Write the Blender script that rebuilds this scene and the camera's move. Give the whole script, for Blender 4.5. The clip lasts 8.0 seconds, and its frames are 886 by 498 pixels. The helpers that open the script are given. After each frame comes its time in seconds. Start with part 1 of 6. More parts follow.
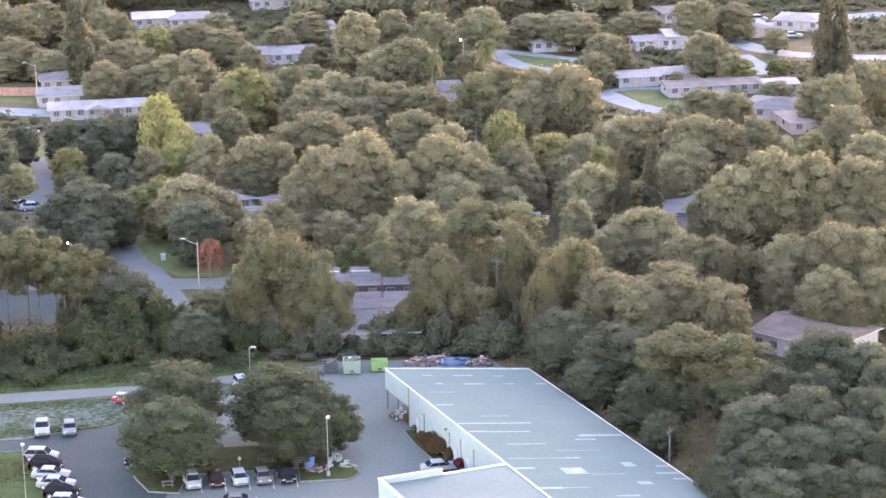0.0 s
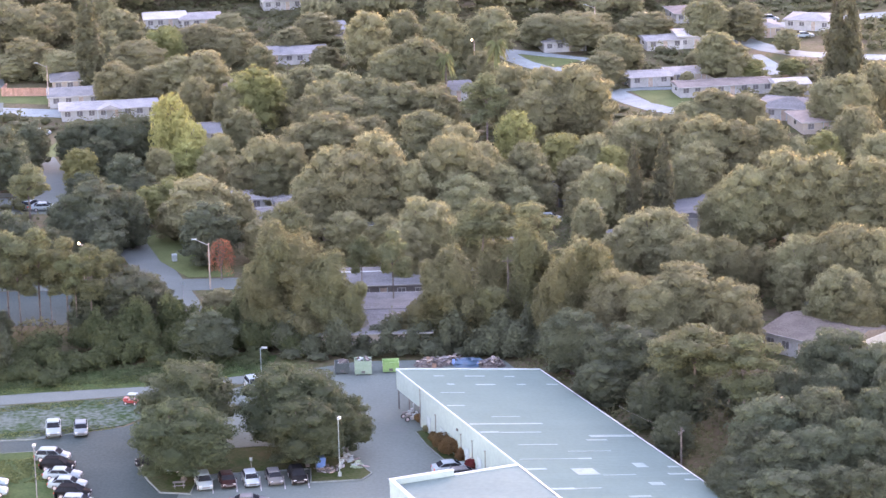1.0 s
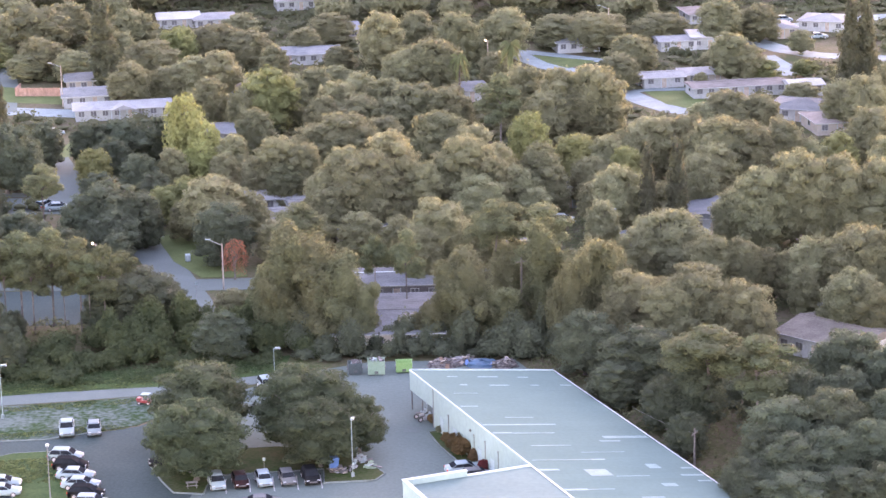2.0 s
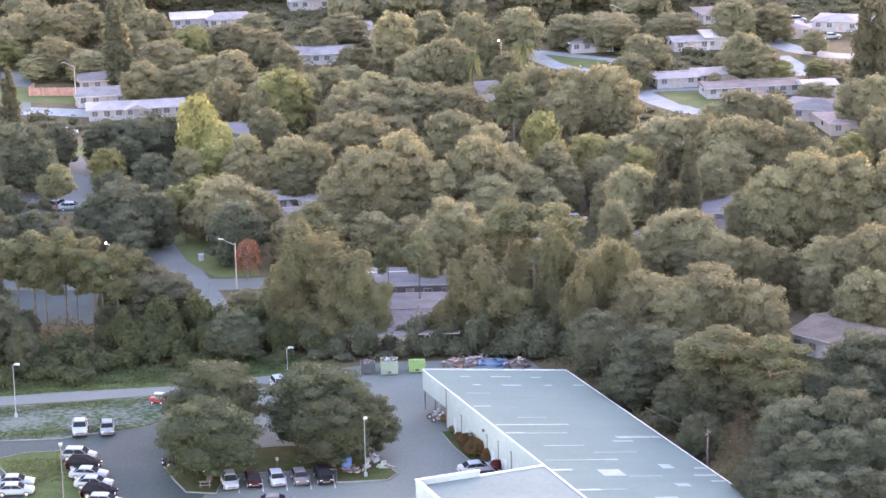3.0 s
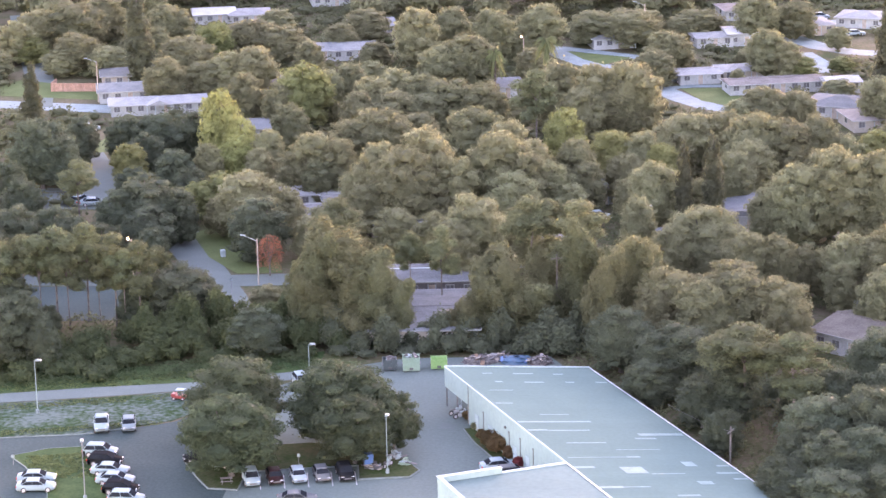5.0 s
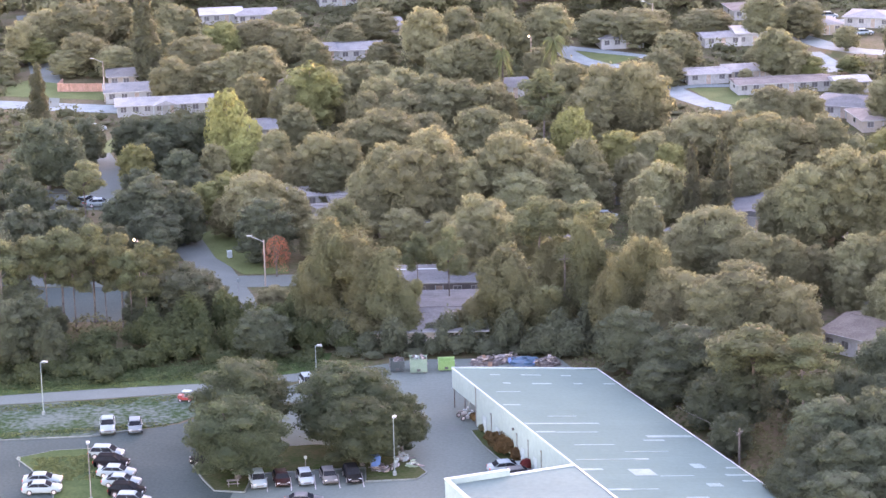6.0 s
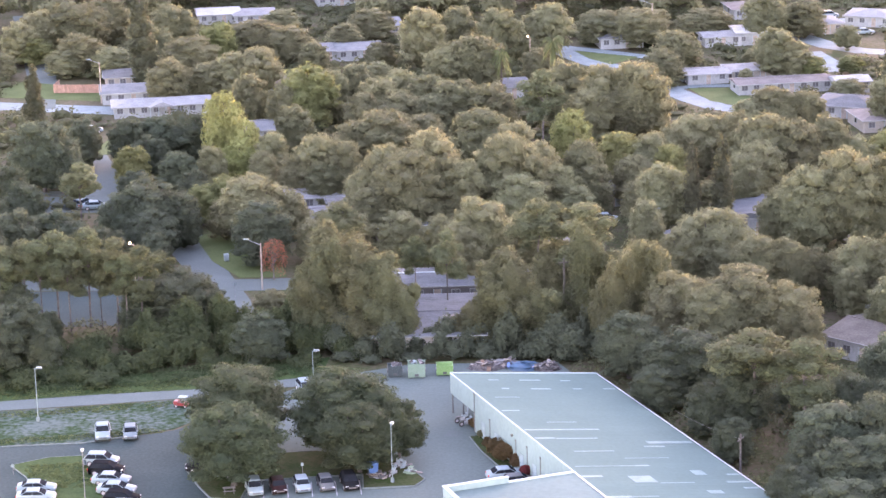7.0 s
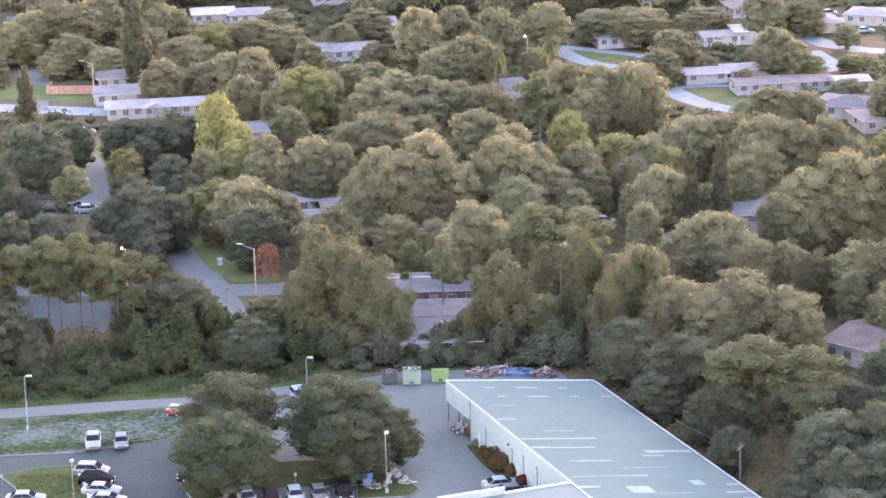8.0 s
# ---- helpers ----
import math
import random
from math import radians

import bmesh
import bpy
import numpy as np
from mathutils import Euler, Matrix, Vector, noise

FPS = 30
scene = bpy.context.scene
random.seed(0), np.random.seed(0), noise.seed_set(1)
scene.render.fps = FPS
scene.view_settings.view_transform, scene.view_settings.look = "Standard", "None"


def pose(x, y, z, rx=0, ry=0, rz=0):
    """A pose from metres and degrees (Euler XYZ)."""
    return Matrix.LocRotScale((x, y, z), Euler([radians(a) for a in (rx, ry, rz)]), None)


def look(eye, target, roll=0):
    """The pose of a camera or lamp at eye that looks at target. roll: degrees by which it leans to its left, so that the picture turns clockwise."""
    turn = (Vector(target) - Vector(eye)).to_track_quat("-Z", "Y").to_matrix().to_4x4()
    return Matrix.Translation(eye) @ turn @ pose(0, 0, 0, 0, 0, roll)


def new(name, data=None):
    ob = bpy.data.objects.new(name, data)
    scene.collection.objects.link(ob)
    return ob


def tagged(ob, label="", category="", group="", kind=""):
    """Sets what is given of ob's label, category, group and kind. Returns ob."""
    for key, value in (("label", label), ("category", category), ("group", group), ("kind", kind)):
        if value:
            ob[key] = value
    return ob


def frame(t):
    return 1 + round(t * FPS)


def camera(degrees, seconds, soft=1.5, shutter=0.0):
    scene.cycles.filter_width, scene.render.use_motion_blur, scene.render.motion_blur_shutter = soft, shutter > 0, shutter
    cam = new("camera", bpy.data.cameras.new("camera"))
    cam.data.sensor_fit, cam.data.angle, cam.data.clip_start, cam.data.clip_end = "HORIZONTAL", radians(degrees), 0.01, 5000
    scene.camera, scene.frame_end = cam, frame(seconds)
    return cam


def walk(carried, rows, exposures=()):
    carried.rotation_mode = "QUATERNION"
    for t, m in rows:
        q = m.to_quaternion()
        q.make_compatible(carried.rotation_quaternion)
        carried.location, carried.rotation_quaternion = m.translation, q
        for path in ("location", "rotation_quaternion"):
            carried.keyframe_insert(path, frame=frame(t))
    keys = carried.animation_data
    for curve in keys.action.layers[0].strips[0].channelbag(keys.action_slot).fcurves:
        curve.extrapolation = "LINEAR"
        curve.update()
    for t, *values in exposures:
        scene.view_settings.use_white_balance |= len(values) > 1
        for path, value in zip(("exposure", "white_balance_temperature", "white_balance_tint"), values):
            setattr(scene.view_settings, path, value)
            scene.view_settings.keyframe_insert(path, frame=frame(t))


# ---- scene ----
cam = camera(20.0, 8.0, soft=1.5)
PATH = [
    (0, (0.337, -1.729, 105.261), (0.29824, 0.2, 104.73343), -1.0),
    (0.5, (0.322, -1.587, 105.285), (0.27903, 0.342, 104.75751), -1.0),
    (1, (0.319, -1.508, 105.281), (0.27138, 0.421, 104.75341), -1.1),
    (1.5, (0.305, -1.469, 105.271), (0.25215, 0.46, 104.74377), -1.1),
    (3, (0.246, -1.405, 105.22), (0.1777, 0.523, 104.69349), -1.1),
    (3.5, (0.209, -1.367, 105.18), (0.13576, 0.561, 104.65292), -1.1),
    (4, (0.169, -1.278, 105.135), (0.09141, 0.65, 104.60753), -1.1),
    (4.5, (0.148, -1.008, 105.089), (0.06627, 0.919, 104.56071), -1.1),
    (6, (0.064, 0.664, 104.867), (-0.02727, 2.59, 104.33776), -1.2),
    (6.5, (0.121, 1.962, 104.866), (0.02951, 3.889, 104.3356), -1.3),
    (7, (0.209, 3.807, 104.874), (0.11756, 5.733, 104.34266), -1.3),
    (7.5, (0.344, 6.028, 104.879), (0.25293, 7.954, 104.3459), -1.3),
    (8, (0.511, 8.473, 104.906), (0.42027, 10.398, 104.37131), -1.4),
]
walk(cam, [(t, look(e, g, r)) for t, e, g, r in PATH], [(0, 4.98, 7900, 58), (8, 4.98, 7900, 58)])

# ---- world, sun, exposure ----
SUN_AZ, SUN_EL = 22.0, 8.0
world = bpy.data.worlds.new("evening_sky")
scene.world = world
world.use_nodes = True
wn = world.node_tree.nodes
sky = wn.new("ShaderNodeTexSky")
sky.sky_type = "NISHITA"
sky.sun_disc = False
sky.sun_elevation, sky.sun_rotation = radians(SUN_EL), radians(SUN_AZ)
sky.air_density, sky.dust_density, sky.ozone_density = 1.0, 0.4, 1.0
world.node_tree.links.new(sky.outputs[0], wn["Background"].inputs[0])
wn["Background"].inputs[1].default_value = 0.14
sun_dir = Vector((math.sin(radians(SUN_AZ)) * math.cos(radians(SUN_EL)), math.cos(radians(SUN_AZ)) * math.cos(radians(SUN_EL)), math.sin(radians(SUN_EL))))
sun_data = bpy.data.lights.new("sun", "SUN")
sun_data.energy, sun_data.angle, sun_data.color = 0.27, radians(30), (1.0, 0.9, 0.78)
sun = new("sun", sun_data)
sun.matrix_world = look(sun_dir * 900, (0, 0, 0))


# ---- materials ----
def mat(name, a, b, scale=0.5, rough=0.8, metal=0.0, fine=6.0, bump=0.3, shift=0.0, island=0.0, contrast=0.5, spec=0.4, bias=0.0):
    """Two colours mixed by noise at two sizes; shift: lightness differs from object to object; island: from piece to piece."""
    m = bpy.data.materials.new(name)
    m.use_nodes = True
    nt = m.node_tree
    n, k = nt.nodes, nt.links.new
    p = n["Principled BSDF"]
    p.inputs["Roughness"].default_value, p.inputs["Metallic"].default_value = rough, metal
    p.inputs["Specular IOR Level"].default_value = spec
    geo = n.new("ShaderNodeNewGeometry")
    big, small = n.new("ShaderNodeTexNoise"), n.new("ShaderNodeTexNoise")
    big.inputs["Scale"].default_value, small.inputs["Scale"].default_value = scale, scale * fine
    big.inputs["Detail"].default_value, small.inputs["Detail"].default_value = 4, 5
    k(geo.outputs["Position"], big.inputs["Vector"])
    k(geo.outputs["Position"], small.inputs["Vector"])
    add = n.new("ShaderNodeMath")
    add.operation = "ADD"
    k(big.outputs[0], add.inputs[0])
    k(small.outputs[0], add.inputs[1])
    ramp = n.new("ShaderNodeMapRange")
    ramp.inputs[1].default_value, ramp.inputs[2].default_value = 1.0 - contrast * 0.5 + bias, 1.0 + contrast * 0.5 + bias
    k(add.outputs[0], ramp.inputs[0])
    mix = n.new("ShaderNodeMix")
    mix.data_type = "RGBA"
    mix.inputs[6].default_value, mix.inputs[7].default_value = (*a, 1), (*b, 1)
    k(ramp.outputs[0], mix.inputs[0])
    out = mix.outputs[2]
    for amount, node, socket in ((shift, "ShaderNodeObjectInfo", "Random"), (island, "ShaderNodeNewGeometry", "Random Per Island")):
        if amount:
            src = n.new(node)
            rng = n.new("ShaderNodeMapRange")
            rng.inputs[3].default_value, rng.inputs[4].default_value = 1 - amount, 1 + amount
            k(src.outputs[socket], rng.inputs[0])
            hsv = n.new("ShaderNodeHueSaturation")
            k(rng.outputs[0], hsv.inputs["Value"])
            k(out, hsv.inputs["Color"])
            out = hsv.outputs[0]
    k(out, p.inputs["Base Color"])
    if bump:
        bn = n.new("ShaderNodeBump")
        bn.inputs["Strength"].default_value, bn.inputs["Distance"].default_value = bump, 0.05
        k(small.outputs[0], bn.inputs["Height"])
        k(bn.outputs[0], p.inputs["Normal"])
    return m


def leaf_mat(name, a, b, shift=0.3, hue=0.03, through_light=0.55):
    """Leaves: colour differs from leaf to leaf and from tree to tree, and light shines through."""
    m = bpy.data.materials.new(name)
    m.use_nodes = True
    nt = m.node_tree
    n, k = nt.nodes, nt.links.new
    p = n["Principled BSDF"]
    p.inputs["Roughness"].default_value = 0.8
    p.inputs["Specular IOR Level"].default_value = 0.15
    geo, info = n.new("ShaderNodeNewGeometry"), n.new("ShaderNodeObjectInfo")
    noise_big = n.new("ShaderNodeTexNoise")
    noise_big.inputs["Scale"].default_value = 0.45
    k(geo.outputs["Position"], noise_big.inputs["Vector"])
    mid = n.new("ShaderNodeMath")
    mid.operation = "MULTIPLY_ADD"
    mid.inputs[1].default_value = 0.25
    k(geo.outputs["Random Per Island"], mid.inputs[0])
    far = n.new("ShaderNodeMapRange")
    far.inputs[1].default_value, far.inputs[2].default_value, far.inputs[3].default_value, far.inputs[4].default_value = 0.35, 0.65, 0.1, 0.55
    k(noise_big.outputs[0], far.inputs[0])
    k(far.outputs[0], mid.inputs[2])
    mix = n.new("ShaderNodeMix")
    mix.data_type = "RGBA"
    mix.inputs[6].default_value, mix.inputs[7].default_value = (*a, 1), (*b, 1)
    k(mid.outputs[0], mix.inputs[0])
    hsv = n.new("ShaderNodeHueSaturation")
    val, hu = n.new("ShaderNodeMapRange"), n.new("ShaderNodeMapRange")
    val.inputs[3].default_value, val.inputs[4].default_value = 1 - shift, 1 + shift
    hu.inputs[3].default_value, hu.inputs[4].default_value = 0.5 - hue, 0.5 + hue
    wob = n.new("ShaderNodeMath")
    wob.operation = "FRACT"
    ten = n.new("ShaderNodeMath")
    ten.operation = "MULTIPLY"
    ten.inputs[1].default_value = 17.0
    k(info.outputs["Random"], ten.inputs[0])
    k(ten.outputs[0], wob.inputs[0])
    k(info.outputs["Random"], val.inputs[0])
    k(wob.outputs[0], hu.inputs[0])
    k(val.outputs[0], hsv.inputs["Value"])
    k(hu.outputs[0], hsv.inputs["Hue"])
    k(mix.outputs[2], hsv.inputs["Color"])
    k(hsv.outputs[0], p.inputs["Base Color"])
    tr = n.new("ShaderNodeBsdfTranslucent")
    k(hsv.outputs[0], tr.inputs[0])
    ms = n.new("ShaderNodeMixShader")
    ms.inputs[0].default_value = through_light
    k(p.outputs[0], ms.inputs[1])
    k(tr.outputs[0], ms.inputs[2])
    k(ms.outputs[0], n["Material Output"].inputs[0])
    return m


M = {}
M["soil"] = mat("soil_and_grass", (0.0279, 0.0372, 0.0155), (0.0589, 0.051, 0.0341), 0.12, 0.95, fine=12, contrast=0.35, spec=0.03)
M["grass"] = mat("rough_grass", (0.013, 0.03, 0.011), (0.028, 0.047, 0.018), 0.35, 0.95, fine=9, contrast=0.4, spec=0.03)
M["lawn"] = mat("lawn", (0.036, 0.055, 0.022), (0.056, 0.072, 0.031), 0.3, 0.95, fine=9, contrast=0.5, spec=0.03)
M["asphalt"] = mat("worn_asphalt", (0.0450, 0.0640, 0.0590), (0.0680, 0.0920, 0.0840), 0.07, 0.9, fine=34, contrast=0.75, bump=0.05, spec=0.03)
M["newasphalt"] = mat("dark_patched_asphalt", (0.0175, 0.0295, 0.0285), (0.0310, 0.0465, 0.0440), 0.09, 0.9, fine=30, contrast=0.6, bump=0.05, spec=0.03)
M["road"] = mat("pale_road", (0.0500, 0.0670, 0.0630), (0.0680, 0.0870, 0.0820), 0.2, 0.9, fine=16, contrast=0.6, bump=0.2, spec=0.03)
M["concrete"] = mat("concrete", (0.0775, 0.104, 0.107), (0.112, 0.148, 0.153), 0.4, 0.85, fine=9, bump=0.2, spec=0.03)
M["paint"] = mat("road_paint", (0.10, 0.10, 0.10), (0.3, 0.3, 0.3), 1.5, 0.7, bump=0)
M["roofmetal"] = mat("coated_roof_metal", (0.0551, 0.0861, 0.0786), (0.0679, 0.104, 0.0937), 0.12, 1.0, 0.0, fine=18, bump=0.03, shift=0.02, contrast=0.9, spec=0.0)
M["skylight"] = mat("roof_patch_coating", (0.0778, 0.121, 0.114), (0.102, 0.155, 0.147), 0.8, 0.8, bump=0.05, spec=0.05)
M["whitewall"] = mat("painted_metal_wall", (0.118, 0.175, 0.167), (0.142, 0.209, 0.2), 0.25, 0.6, fine=7, bump=0.05, shift=0.03, spec=0.1)
M["verge"] = mat("weeds_and_sand", (0.0102, 0.0264, 0.00968), (0.0476, 0.0669, 0.0616), 0.16, 0.95, fine=9, contrast=0.3, bias=0.02, spec=0.03)
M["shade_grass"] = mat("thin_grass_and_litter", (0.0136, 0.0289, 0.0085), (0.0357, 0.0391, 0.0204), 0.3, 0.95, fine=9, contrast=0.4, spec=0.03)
M["downpipe"] = mat("grey_downpipe", (0.199, 0.267, 0.279), (0.266, 0.353, 0.366), 1.0, 0.6, bump=0)
M["doorpaint"] = mat("grey_door_paint", (0.143, 0.202, 0.209), (0.181, 0.254, 0.261), 1.0, 0.6, bump=0, spec=0.1)
M["wingroof"] = mat("grey_membrane_roof", (0.0556, 0.0869, 0.0818), (0.0713, 0.107, 0.099), 0.15, 0.8, fine=12, bump=0.1, contrast=0.7, spec=0.02)
M["white"] = mat("white_paint", (0.147, 0.196, 0.201), (0.183, 0.242, 0.249), 0.5, 0.7, bump=0.05, spec=0.1)
M["tan"] = mat("tan_stucco", (0.133, 0.124, 0.104), (0.175, 0.164, 0.14), 0.6, 0.85)
M["dark"] = mat("dark_paint", (0.03, 0.03, 0.032), (0.06, 0.06, 0.06), 1.0, 0.6, bump=0.05)
M["stucco"] = mat("off_white_stucco", (0.14, 0.156, 0.152), (0.189, 0.209, 0.205), 0.6, 0.85, shift=0.15, spec=0.08)
M["steel"] = mat("galvanised_steel", (0.145, 0.166, 0.171), (0.212, 0.242, 0.247), 1.2, 0.6, 0.3, bump=0.05)
M["lamp"] = mat("pale_lamp_housing", (0.0702, 0.105, 0.105), (0.0945, 0.142, 0.142), 1.0, 0.5, bump=0)
M["wood"] = mat("weathered_wood", (0.13, 0.11, 0.09), (0.24, 0.21, 0.18), 1.5, 0.9)
M["bark"] = mat("bark", (0.05, 0.046, 0.042), (0.10, 0.092, 0.085), 1.8, 0.95, fine=4, shift=0.25, bump=0.6, spec=0.03)
M["glass"] = mat("dark_window_glass", (0.007, 0.009, 0.011), (0.012, 0.015, 0.018), 0.5, 0.25, bump=0, spec=0.4)
M["glass"].node_tree.nodes["Principled BSDF"].inputs["IOR"].default_value = 1.01
# pane base lifted well above the car glass, standing for haze before far windows
M["housepane"] = mat("haze_paled_window_glass", (0.05, 0.055, 0.058), (0.075, 0.08, 0.083), 0.5, 0.2, bump=0, spec=0.5)
M["polegrey"] = mat("dull_grey_pole_paint", (0.06, 0.063, 0.063), (0.10, 0.104, 0.104), 1.0, 0.7, bump=0)
M["tyre"] = mat("tyre_rubber", (0.012, 0.012, 0.012), (0.03, 0.03, 0.03), 5, 0.85, bump=0)
M["rim"] = mat("alloy_rim", (0.3, 0.3, 0.31), (0.42, 0.42, 0.43), 5, 0.35, 0.7, bump=0)
M["headlamp"] = mat("clear_lamp", (0.2, 0.21, 0.215), (0.26, 0.27, 0.275), 5, 0.15, bump=0)
M["taillamp"] = mat("red_lamp", (0.3, 0.015, 0.012), (0.4, 0.03, 0.02), 5, 0.2, bump=0)
M["greenbin"] = mat("green_dumpster_paint", (0.06, 0.156, 0.045), (0.105, 0.211, 0.075), 1.2, 0.6, bump=0.1)
M["palegreen"] = mat("faded_green_dumpster_paint", (0.0864, 0.152, 0.104), (0.13, 0.198, 0.148), 1.2, 0.6, bump=0.1)
M["darkteal"] = mat("dark_teal_dumpster_paint", (0.016, 0.03, 0.03), (0.03, 0.048, 0.047), 1.2, 0.6, bump=0.1)
M["tarp"] = mat("blue_tarpaulin", (0.006, 0.035, 0.065), (0.014, 0.06, 0.1), 1.5, 0.5, bump=0.5)
M["blue"] = mat("bright_blue_paint", (0.018, 0.065, 0.16), (0.032, 0.095, 0.21), 1.5, 0.5, bump=0.1)
M["rubble"] = mat("scrap_pile", (0.035, 0.033, 0.032), (0.095, 0.09, 0.085), 2.5, 0.9, fine=4, contrast=0.25, bump=0.6, spec=0.03)
M["cartred"] = mat("faded_red_paint", (0.12, 0.014, 0.014), (0.17, 0.024, 0.022), 1.5, 0.5, bump=0)
M["rust"] = mat("rust_red", (0.06, 0.035, 0.02), (0.1, 0.06, 0.035), 2.0, 0.8)
M["fence"] = mat("brown_fence_wood", (0.11, 0.0605, 0.044), (0.182, 0.11, 0.0825), 1.5, 0.9, shift=0.15)
for key, a, b in (("roof_pale", (0.1, 0.11, 0.114), (0.145, 0.156, 0.16)), ("roof_grey", (0.07, 0.08, 0.084), (0.106, 0.118, 0.122)),
                  ("roof_slate", (0.05, 0.058, 0.061), (0.08, 0.09, 0.093)), ("roof_brown", (0.082, 0.076, 0.071), (0.125, 0.115, 0.108)),
                  ("roof_red", (0.06, 0.056, 0.049), (0.088, 0.083, 0.073)), ("roof_white", (0.18, 0.192, 0.195), (0.235, 0.248, 0.25))):
    M[key] = mat(key + "_shingles", a, b, 0.5, 0.95, fine=8, island=0.1, shift=0.12, spec=0.03)
for key, c in (("car_white", (0.114, 0.16, 0.17)), ("car_silver", (0.083, 0.113, 0.122)), ("car_black", (0.008, 0.009, 0.01)), ("car_grey", (0.06, 0.068, 0.07)),
               ("car_red", (0.35, 0.02, 0.02)), ("car_maroon", (0.016, 0.008, 0.008)), ("car_blue", (0.13, 0.175, 0.19))):
    M[key] = mat(key + "_paint", c, tuple(x * 0.9 for x in c), 0.6, 0.45, 0.0, bump=0, contrast=1.0, spec=0.03)
M["car_black"].node_tree.nodes["Principled BSDF"].inputs["IOR"].default_value = 1.08
M["lit"] = mat("lit_lamp_lens", (1.0, 0.85, 0.5), (1.0, 0.85, 0.5), 1.0, 0.4, bump=0)
lit = M["lit"].node_tree.nodes["Principled BSDF"]
lit.inputs["Emission Color"].default_value, lit.inputs["Emission Strength"].default_value = (1.0, 0.78, 0.4, 1), 1.2
# oak is lighter and warmer than darkoak: distance haze put into the leaf colour
M["oak"] = leaf_mat("hazed_oak_leaves", (0.081, 0.087, 0.05), (0.137, 0.147, 0.085), 0.2, 0.014)
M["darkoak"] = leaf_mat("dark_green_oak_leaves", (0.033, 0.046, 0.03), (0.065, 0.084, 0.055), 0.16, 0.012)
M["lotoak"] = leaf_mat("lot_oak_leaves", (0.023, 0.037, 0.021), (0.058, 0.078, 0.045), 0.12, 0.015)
M["pine"] = leaf_mat("pine_needles", (0.046, 0.06, 0.033), (0.094, 0.115, 0.064), 0.22, 0.02)
M["drape"] = leaf_mat("vine_leaves", (0.054, 0.061, 0.033), (0.1, 0.11, 0.061), 0.2, 0.02)
M["limeoak"] = leaf_mat("light_green_oak_leaves", (0.075, 0.088, 0.035), (0.13, 0.145, 0.066), 0.15, 0.015)
M["lime"] = leaf_mat("yellow_green_leaves", (0.078, 0.096, 0.034), (0.165, 0.182, 0.075), 0.12, 0.01, 0.4)
M["cypress"] = leaf_mat("cypress_leaves", (0.035, 0.042, 0.026), (0.072, 0.08, 0.05), 0.15, 0.015)
M["palm"] = leaf_mat("palm_fronds", (0.045, 0.06, 0.025), (0.09, 0.105, 0.05), 0.2, 0.02)
M["redtree"] = leaf_mat("rusty_leaves", (0.12, 0.055, 0.032), (0.21, 0.1, 0.058), 0.1, 0.01)
M["thicket"] = leaf_mat("thicket_leaves", (0.022, 0.04, 0.018), (0.06, 0.083, 0.04), 0.15, 0.02)
M["scrub"] = leaf_mat("undergrowth_leaves", (0.03, 0.042, 0.021), (0.075, 0.086, 0.046), 0.1, 0.02)
M["rubybush"] = leaf_mat("ruby_shrub_leaves", (0.10, 0.025, 0.02), (0.20, 0.06, 0.045), 0.2, 0.02)
M["kerbstone"] = mat("grimy_kerb_concrete", (0.0398, 0.056, 0.0531), (0.0651, 0.0903, 0.0844), 0.8, 0.9)
M["weeds"] = leaf_mat("weed_leaves", (0.038, 0.062, 0.024), (0.09, 0.12, 0.047), 0.1, 0.02)
M["redbush"] = leaf_mat("reddish_shrub_leaves", (0.055, 0.036, 0.017), (0.11, 0.072, 0.036), 0.2, 0.02)


# ---- mesh helpers ----
CLEAR = []    # circles kept free of undergrowth: x, y, radius


def part(name, bm, material, parent=None, label="", smooth=False):
    me = bpy.data.meshes.new(name)
    bm.to_mesh(me)
    bm.free()
    me.materials.append(M[material])
    if smooth:
        me.shade_smooth()
    ob = new(name, me)
    if parent:
        ob.parent = parent
    if label:
        ob["label"] = label
    return ob


def shared(name, mesh, parent, m=None):
    ob = new(name, mesh)
    ob.parent = parent
    if m is not None:
        ob.matrix_basis = m
    return ob


def thing(name, m, label, category, group=""):
    ob = new(name)
    ob.matrix_basis = m
    return tagged(ob, label, category, group)


def slab(bm, x0, x1, y0, y1, z0, z1, bevel=0.0, m=None):
    v = bmesh.ops.create_cube(bm, size=1.0)["verts"]
    for p in v:
        p.co = Vector((x0 + (p.co.x + 0.5) * (x1 - x0), y0 + (p.co.y + 0.5) * (y1 - y0), z0 + (p.co.z + 0.5) * (z1 - z0)))
    if bevel:
        e = list({e for p in v for e in p.link_edges})
        v = list({w for f in bmesh.ops.bevel(bm, geom=e, offset=bevel, segments=1, affect="EDGES")["faces"] for w in f.verts})
    if m is not None:
        bmesh.ops.transform(bm, matrix=m, verts=list({w for w in v}))
    return bm


def box(x0, x1, y0, y1, z0, z1, bevel=0.0):
    return slab(bmesh.new(), x0, x1, y0, y1, z0, z1, bevel)


def rod(bm, a, b, r0, r1=None, n=8):
    a, b = Vector(a), Vector(b)
    r1 = r0 if r1 is None else r1
    d = b - a
    v = bmesh.ops.create_cone(bm, cap_ends=True, segments=n, radius1=r0, radius2=r1, depth=d.length)["verts"]
    bmesh.ops.transform(bm, matrix=Matrix.Translation((a + b) / 2) @ d.to_track_quat("Z", "Y").to_matrix().to_4x4(), verts=v)
    return bm


